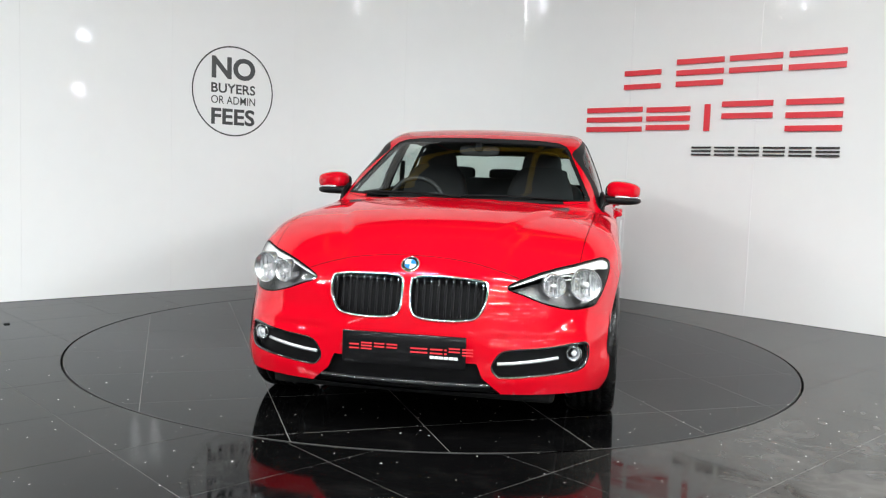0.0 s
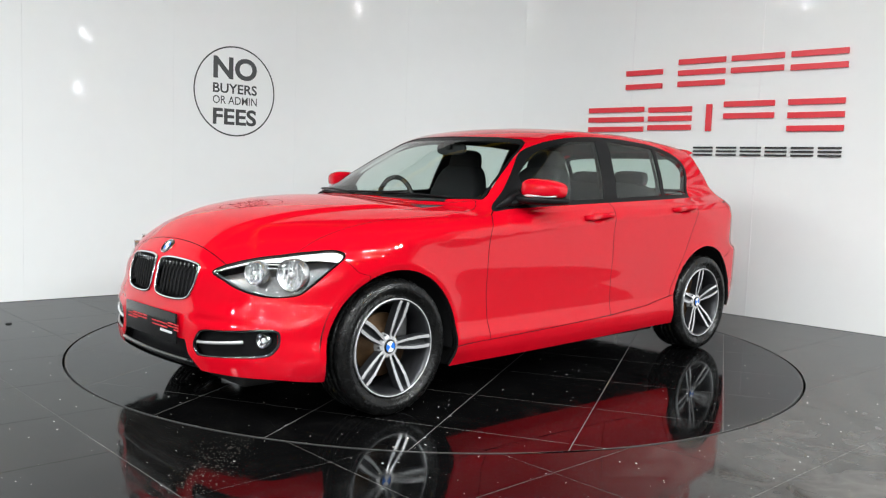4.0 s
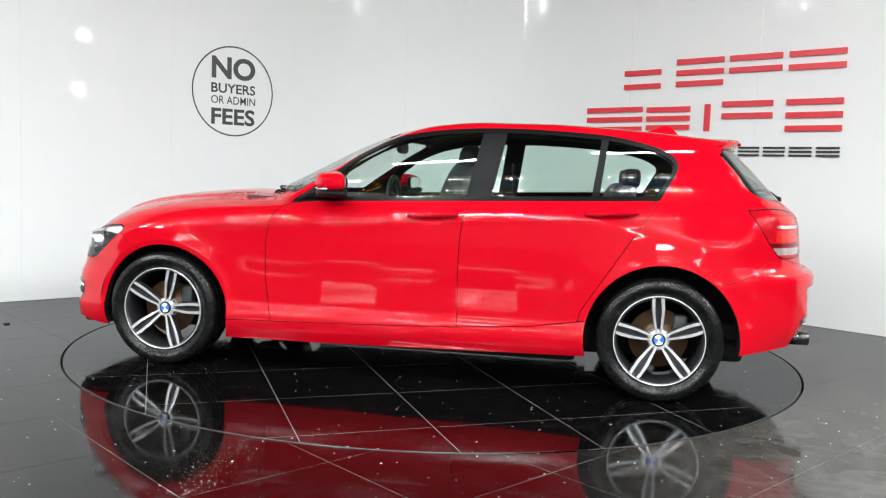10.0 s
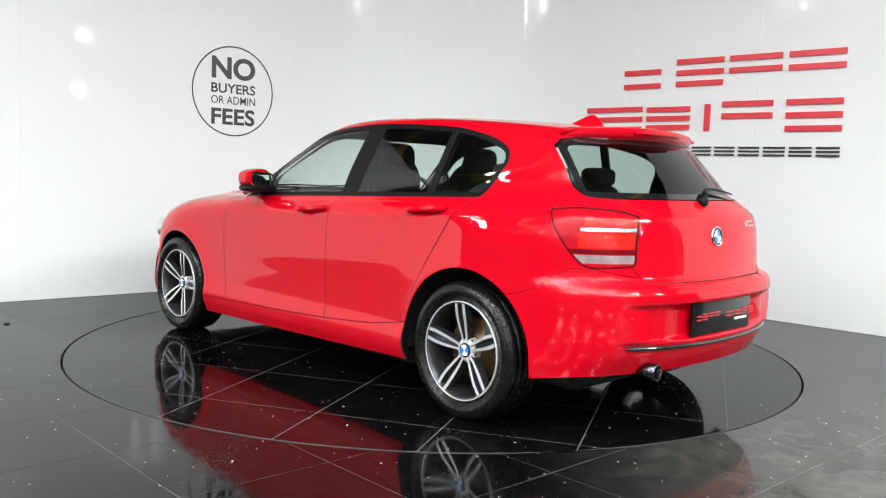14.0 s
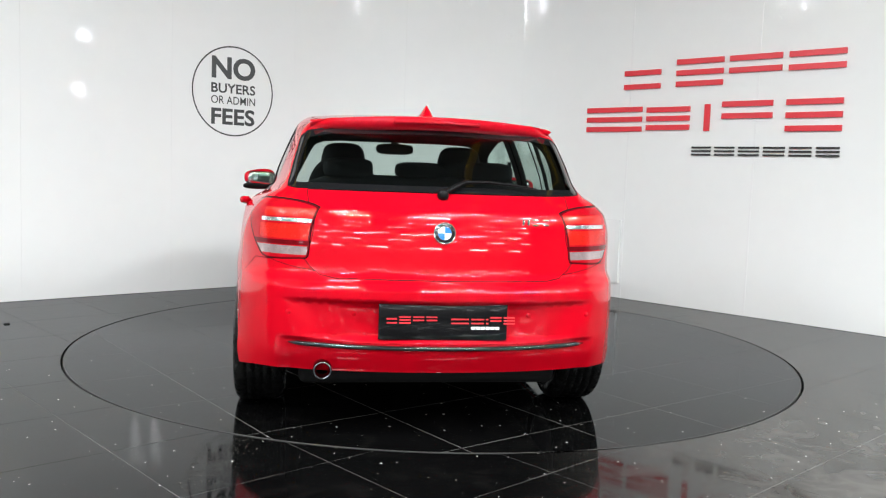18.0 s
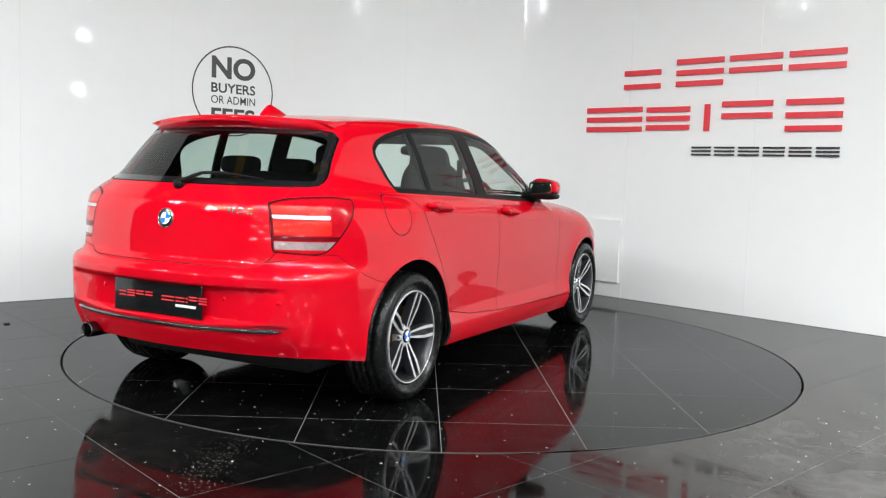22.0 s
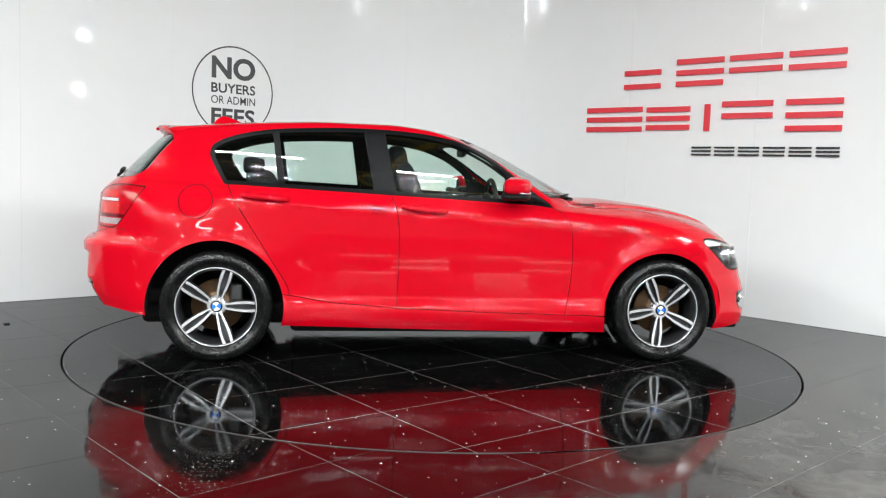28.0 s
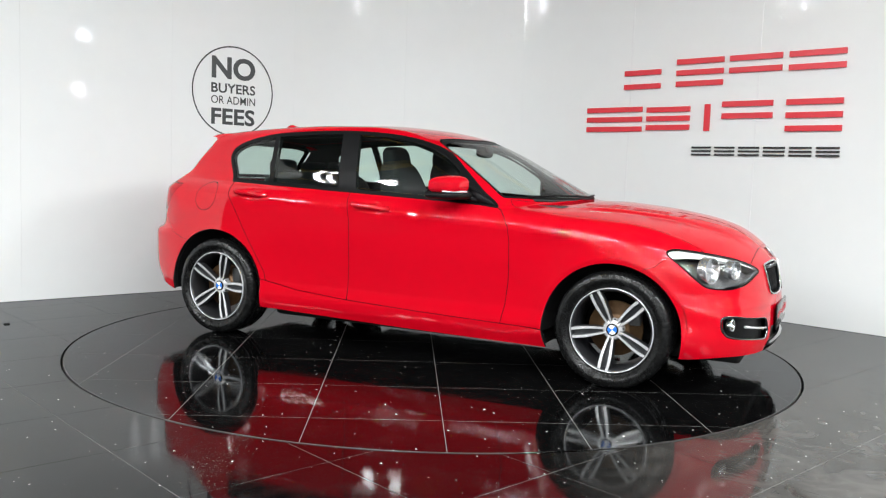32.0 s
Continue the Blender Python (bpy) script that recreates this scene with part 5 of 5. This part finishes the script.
pair("mirror_bezel", blob(0.312, 0.878, 1.044, 0.012, 0.096, 0.047, 0.5, 28, 14, lambda p: Vector((p.x - 0.20 * p.y, p.y, p.z))), PLASTIC, MIRRORS)
pair("mirror_glass", blob(0.304, 0.878, 1.045, 0.008, 0.084, 0.040, 0.5, 28, 14, lambda p: Vector((p.x - 0.20 * p.y, p.y, p.z))), MIRROR, MIRRORS, "silvered mirror glass")
pair("mirror_corner", pipe([(0.60, 0.765, 0.948), (0.50, 0.770, 0.99), (0.43, 0.765, 1.03)], [0.006, 0.02, 0.012], 8, 1.6), PLASTIC, DOORS_F)
for hx, hz, doors in ((-0.165, 0.905, DOORS_F), (-1.080, 0.949, DOORS_R)):
    pts, rad = [], []
    for k in np.linspace(-1, 1, 15):
        x = hx - 0.128 * k
        y = flank(x, hz)[1] + (0.029 if abs(k) < 0.8 else 0.029 * (1 - (abs(k) - 0.8) / 0.2) + 0.002)
        pts.append((x, y, hz + 0.010 * k))
        rad.append(0.0165 if abs(k) < 0.75 else 0.013)
    pair("door_handle", pipe(pts, rad, 12, 1.1), RED, doors)

# ---- wheels ----
TYRE = [(0.225, 0.085), (0.236, 0.097), (0.239, 0.101), (0.243, 0.1015), (0.2445, 0.1045), (0.262, 0.1105), (0.264, 0.1125), (0.283, 0.1135), (0.285, 0.1115), (0.294, 0.109), (0.302, 0.106), (0.311, 0.094), (0.3155, 0.080), (0.317, 0.060), (0.309, 0.059), (0.309, 0.052), (0.317, 0.051), (0.3175, 0.022), (0.309, 0.021), (0.309, 0.012), (0.3175, 0.011)]
TYRE = TYRE + [(r, -y) for r, y in TYRE[::-1]] + [(0.225, -0.085), (0.215, 0.0)]
tyre_mesh = bpy.data.meshes.new("tyre")
bm = lathe(TYRE, 96, True)
bm.to_mesh(tyre_mesh)
bm.free()
tyre_mesh.materials.append(RUBBER)
barrel_mesh = bpy.data.meshes.new("rim_barrel")
bm = lathe([(0.228, 0.092), (0.2265, 0.1005), (0.2215, 0.1020), (0.2165, 0.0985), (0.211, 0.088), (0.205, 0.060), (0.200, 0.0), (0.198, -0.085), (0.215, -0.10), (0.225, -0.10), (0.225, -0.085), (0.208, 0.0), (0.215, 0.08)], 80, True)
bm.to_mesh(barrel_mesh)
bm.free()
barrel_mesh.materials.append(RIM_DARK)
lip_mesh = bpy.data.meshes.new("rim_lip")
bm = lathe([(0.2290, 0.094), (0.2282, 0.1018), (0.2255, 0.1038), (0.2222, 0.1022), (0.2205, 0.0980)], 80)
bm.to_mesh(lip_mesh)
bm.free()
lip_mesh.materials.append(RIM_FACE)


def ribbon(stations, thick):
    """A bar along x of (x, centre z, half width, face y) stations, with chamfered sides."""
    bm = bmesh.new()
    rings = []
    for x, zc, hw, fy in stations:
        rings.append([bm.verts.new((x, y, z)) for y, z in ((fy - thick, zc - hw * 1.15), (fy - 0.003, zc - hw), (fy, zc - hw + 0.002), (fy, zc + hw - 0.002), (fy - 0.003, zc + hw), (fy - thick, zc + hw * 1.15))])
    for a, b in zip(rings, rings[1:]):
        for k in range(6):
            bm.faces.new((a[k], a[(k + 1) % 6], b[(k + 1) % 6], b[k]))
    bm.faces.new(rings[0])
    bm.faces.new(rings[-1][::-1])
    bmesh.ops.recalc_face_normals(bm, faces=bm.faces)
    return bm


arm_meshes = []
for s in (1, -1):
    me = bpy.data.meshes.new("spoke_arm")
    bm = ribbon([(0.034, s * 0.0095, 0.0070, 0.066), (0.070, s * 0.0150, 0.0078, 0.072), (0.110, s * 0.0200, 0.0088, 0.081), (0.150, s * 0.0235, 0.0095, 0.090), (0.190, s * 0.0235, 0.0098, 0.096), (0.222, s * 0.0210, 0.0098, 0.1005)], 0.040)
    bm.to_mesh(me)
    bm.free()
    me.materials.append(RIM_FACE)
    me.materials.append(RIM_DARK)
    for f in me.polygons:
        f.material_index = 0 if f.normal.y > 0.8 else 1
    arm_meshes.append(me)
web_mesh = bpy.data.meshes.new("spoke_web")
bm = ribbon([(0.05, 0, 0.010, 0.052), (0.105, 0, 0.016, 0.060), (0.160, 0, 0.018, 0.069), (0.215, 0, 0.019, 0.075)], 0.02)
bm.to_mesh(web_mesh)
bm.free()
web_mesh.materials.append(RIM_DARK)
hub_mesh = bpy.data.meshes.new("hub")
bm = lathe([(0.0, 0.066), (0.034, 0.066), (0.046, 0.0665), (0.056, 0.058), (0.060, 0.03), (0.060, 0.0)], 40)
bm.to_mesh(hub_mesh)
bm.free()
hub_mesh.materials.append(RIM_FACE)
disc_mesh = bpy.data.meshes.new("brake_disc")
bm = lathe([(0.05, 0.022), (0.085, 0.022), (0.086, 0.004), (0.148, 0.004), (0.150, -0.002), (0.150, -0.016), (0.05, -0.016)], 48)
bm.to_mesh(disc_mesh)
bm.free()
disc_mesh.materials.append(DISC)

for name, x, s, base in (("front_left", 1.345, 1, 3), ("rear_left", -1.345, 1, 22), ("front_right", 1.345, -1, 45), ("rear_right", -1.345, -1, 1)):
    wheel = part("wheel", barrel_mesh, RIM_DARK, car, "twin five-spoke alloy wheel with a black tyre")
    wheel["at"] = (x, s * 0.762, 0.3165, s)
    part("tyre", tyre_mesh, RUBBER, wheel, "black tyre")
    part("rim_lip", lip_mesh, RIM_FACE, wheel)
    part("hub", hub_mesh, RIM_FACE, wheel)
    part("brake_disc", disc_mesh, DISC, wheel, "rusty brown brake disc")
    part("caliper", block(-0.105, -0.004, 0.075, 0.07, 0.06, 0.10, 0.012), CALIPER, wheel)
    cap = lathe([(0, 0.0715), (0.030, 0.0712), (0.0335, 0.069), (0.0335, 0.06)], 36)
    cap_ob = part("hub_cap", cap, BADGE_BLACK, wheel, "round hub cap in blue and white")
    for quarter in range(4):
        bm = bmesh.new()
        arc = [bm.verts.new((0, 0.0722, 0))] + [bm.verts.new((0.0255 * math.cos(a), 0.0720, 0.0255 * math.sin(a))) for a in np.linspace(quarter * math.pi / 2 + 0.6, (quarter + 1) * math.pi / 2 + 0.6, 9)]
        bm.faces.new(arc[::-1])
        part("cap_quarter", bm, BADGE_BLUE if quarter % 2 else BADGE_WHITE, wheel)
    for k in range(5):
        # seen from outside, the car's tail is to the right of a left wheel and its nose to the right of a right one
        a = radians(base + 72 * k)
        turn = Matrix.Rotation(-(math.pi - a) if s > 0 else -(math.pi - a), 4, "Y")
        for me in (*arm_meshes, web_mesh):
            ob = part("spoke" if me is not web_mesh else "spoke_web", me, RIM_FACE, wheel)
            ob.matrix_local = turn
        bolt = lathe([(0, 0.060), (0.007, 0.060), (0.008, 0.050)], 6)
        bmesh.ops.translate(bolt, verts=bolt.verts, vec=(0.052, 0, 0))
        bo = part("wheel_bolt", bolt, RIM_DARK, wheel)
        bo.matrix_local = turn @ Matrix.Rotation(radians(36), 4, "Y")
    well = lathe([(0.395, 0.11), (0.400, -0.20), (0.0, -0.22)], 48)
    bmesh.ops.translate(well, verts=well.verts, vec=(x if x > 0 else x - 0.007, s * 0.0, 0.318))
    for f in list(well.verts):
        if f.co.z < 0.24:
            well.verts.remove(f)
    for f in well.verts:
        f.co.y = s * (0.725 + f.co.y)
    part("wheel_arch_liner", well, LINING, car)

# ---- underbody and cabin ----
part("underbody", block(-0.10, 0, 0.245, 3.40, 1.16, 0.14, 0.03), UNDER, car)
part("floor_pan", block(0.0, 0, 0.210, 1.86, 1.54, 0.10, 0.03), UNDER, car)
part("undertray", block(1.72, 0, 0.205, 0.52, 1.24, 0.07, 0.02), UNDER, car)
part("undertray", block(-1.79, 0, 0.340, 0.42, 1.24, 0.09, 0.02), UNDER, car)
part("floor_tunnel", block(-0.1, 0, 0.36, 1.9, 0.25, 0.30, 0.06), LINING, car)
DASH = part("dashboard", blob(0.60, 0, 0.86, 0.30, 0.70, 0.115, 0.45, 32, 16), DASH_MAT, car, "black dashboard")
part("dash_shelf", block(0.80, 0, 0.945, 0.34, 1.20, 0.02, 0.008), DASH_MAT, DASH)
wheel_ring = lathe([(0.170 + 0.015 * math.cos(a), 0.015 * math.sin(a)) for a in np.linspace(0, 2 * math.pi, 10, endpoint=False)], 40, True)
steer = Matrix.Translation((0.335, -0.36, 0.915)) @ Euler((0, radians(-25), radians(90))).to_matrix().to_4x4()
bmesh.ops.transform(wheel_ring, matrix=steer, verts=wheel_ring.verts)
STEER = part("steering_wheel", wheel_ring, DASH_MAT, car, "black steering wheel")
hubs = blob(0, 0, 0, 0.165, 0.018, 0.045, 0.6)
bmesh.ops.transform(hubs, matrix=steer, verts=hubs.verts)
part("steering_hub", hubs, DASH_MAT, STEER)
part("rear_view_mirror", blob(0.20, 0, 1.268, 0.018, 0.125, 0.036, 0.6), DASH_MAT, car, "black rear-view mirror")
part("mirror_stem", block(0.225, 0, 1.295, 0.04, 0.05, 0.06, 0.01), DASH_MAT, car)


def seat(x, y, parent):
    base = part("seat", blob(x + 0.26, y, 0.56, 0.27, 0.25, 0.10, 0.5), FABRIC, parent, "black cloth seat")
    part("backrest", blob(x - 0.02, y, 0.86, 0.085, 0.235, 0.33, 0.5, 28, 18, lambda p: Vector((p.x - 0.30 * (p.z + 0.1), p.y * (1 - 0.10 * max(p.z, 0) / 0.33 - 0.12 * max(p.z, 0) ** 2 / 0.109), p.z))), FABRIC, base)
    part("headrest", blob(x - 0.155, y, 1.200, 0.055, 0.130, 0.082, 0.6, 28, 16, lambda p: Vector((p.x - 0.15 * p.z, p.y * (1 - 0.1 * p.z / 0.08), p.z))), FABRIC, base)
    for d in (-0.055, 0.055):
        part("headrest_post", pipe([(x - 0.14, y + d, 1.05), (x - 0.15, y + d, 1.16)], 0.006, 8), CHROME, base)


seat(-0.12, 0.355, car)
seat(-0.12, -0.355, car)
BENCH = part("rear_bench", blob(-0.72, 0, 0.55, 0.28, 0.62, 0.11, 0.45), FABRIC, car, "black cloth rear bench")
part("backrest", blob(-1.06, 0, 0.83, 0.09, 0.62, 0.27, 0.4, 32, 16, lambda p: Vector((p.x - 0.35 * p.z, p.y, p.z))), FABRIC, BENCH)
for y in (0.36, 0.0, -0.36):
    part("headrest", blob(-1.185, y, 1.128, 0.050, 0.125, 0.052 if y else 0.042, 0.55), FABRIC, BENCH)
part("parcel_shelf", block(-1.50, 0, 0.985, 0.50, 1.08, 0.02, 0.008), LINING, car)
for s in (1, -1):
    part("seat_belt", pipe([(-0.43, s * 0.64, 1.20), (-0.45, s * 0.655, 0.95), (-0.47, s * 0.66, 0.7)], 0.018, 6, 0.3), LINING, car)

for ob in car.children:
    if "at" in ob:
        x, y, z, s = ob["at"]
        ob.matrix_local = pose(CAR_X + x, CAR_Y + y, z, 0, 0, 0 if s > 0 else 180)
        del ob["at"]
    else:
        ob.location = (CAR_X, CAR_Y, 0)


def motions():
    for ob in (car, table):
        walk(ob, [(t, pose(0, 0, 0, 0, 0, math.degrees(START_TURN - TURN_RATE * t))) for t in range(33)])


motions()
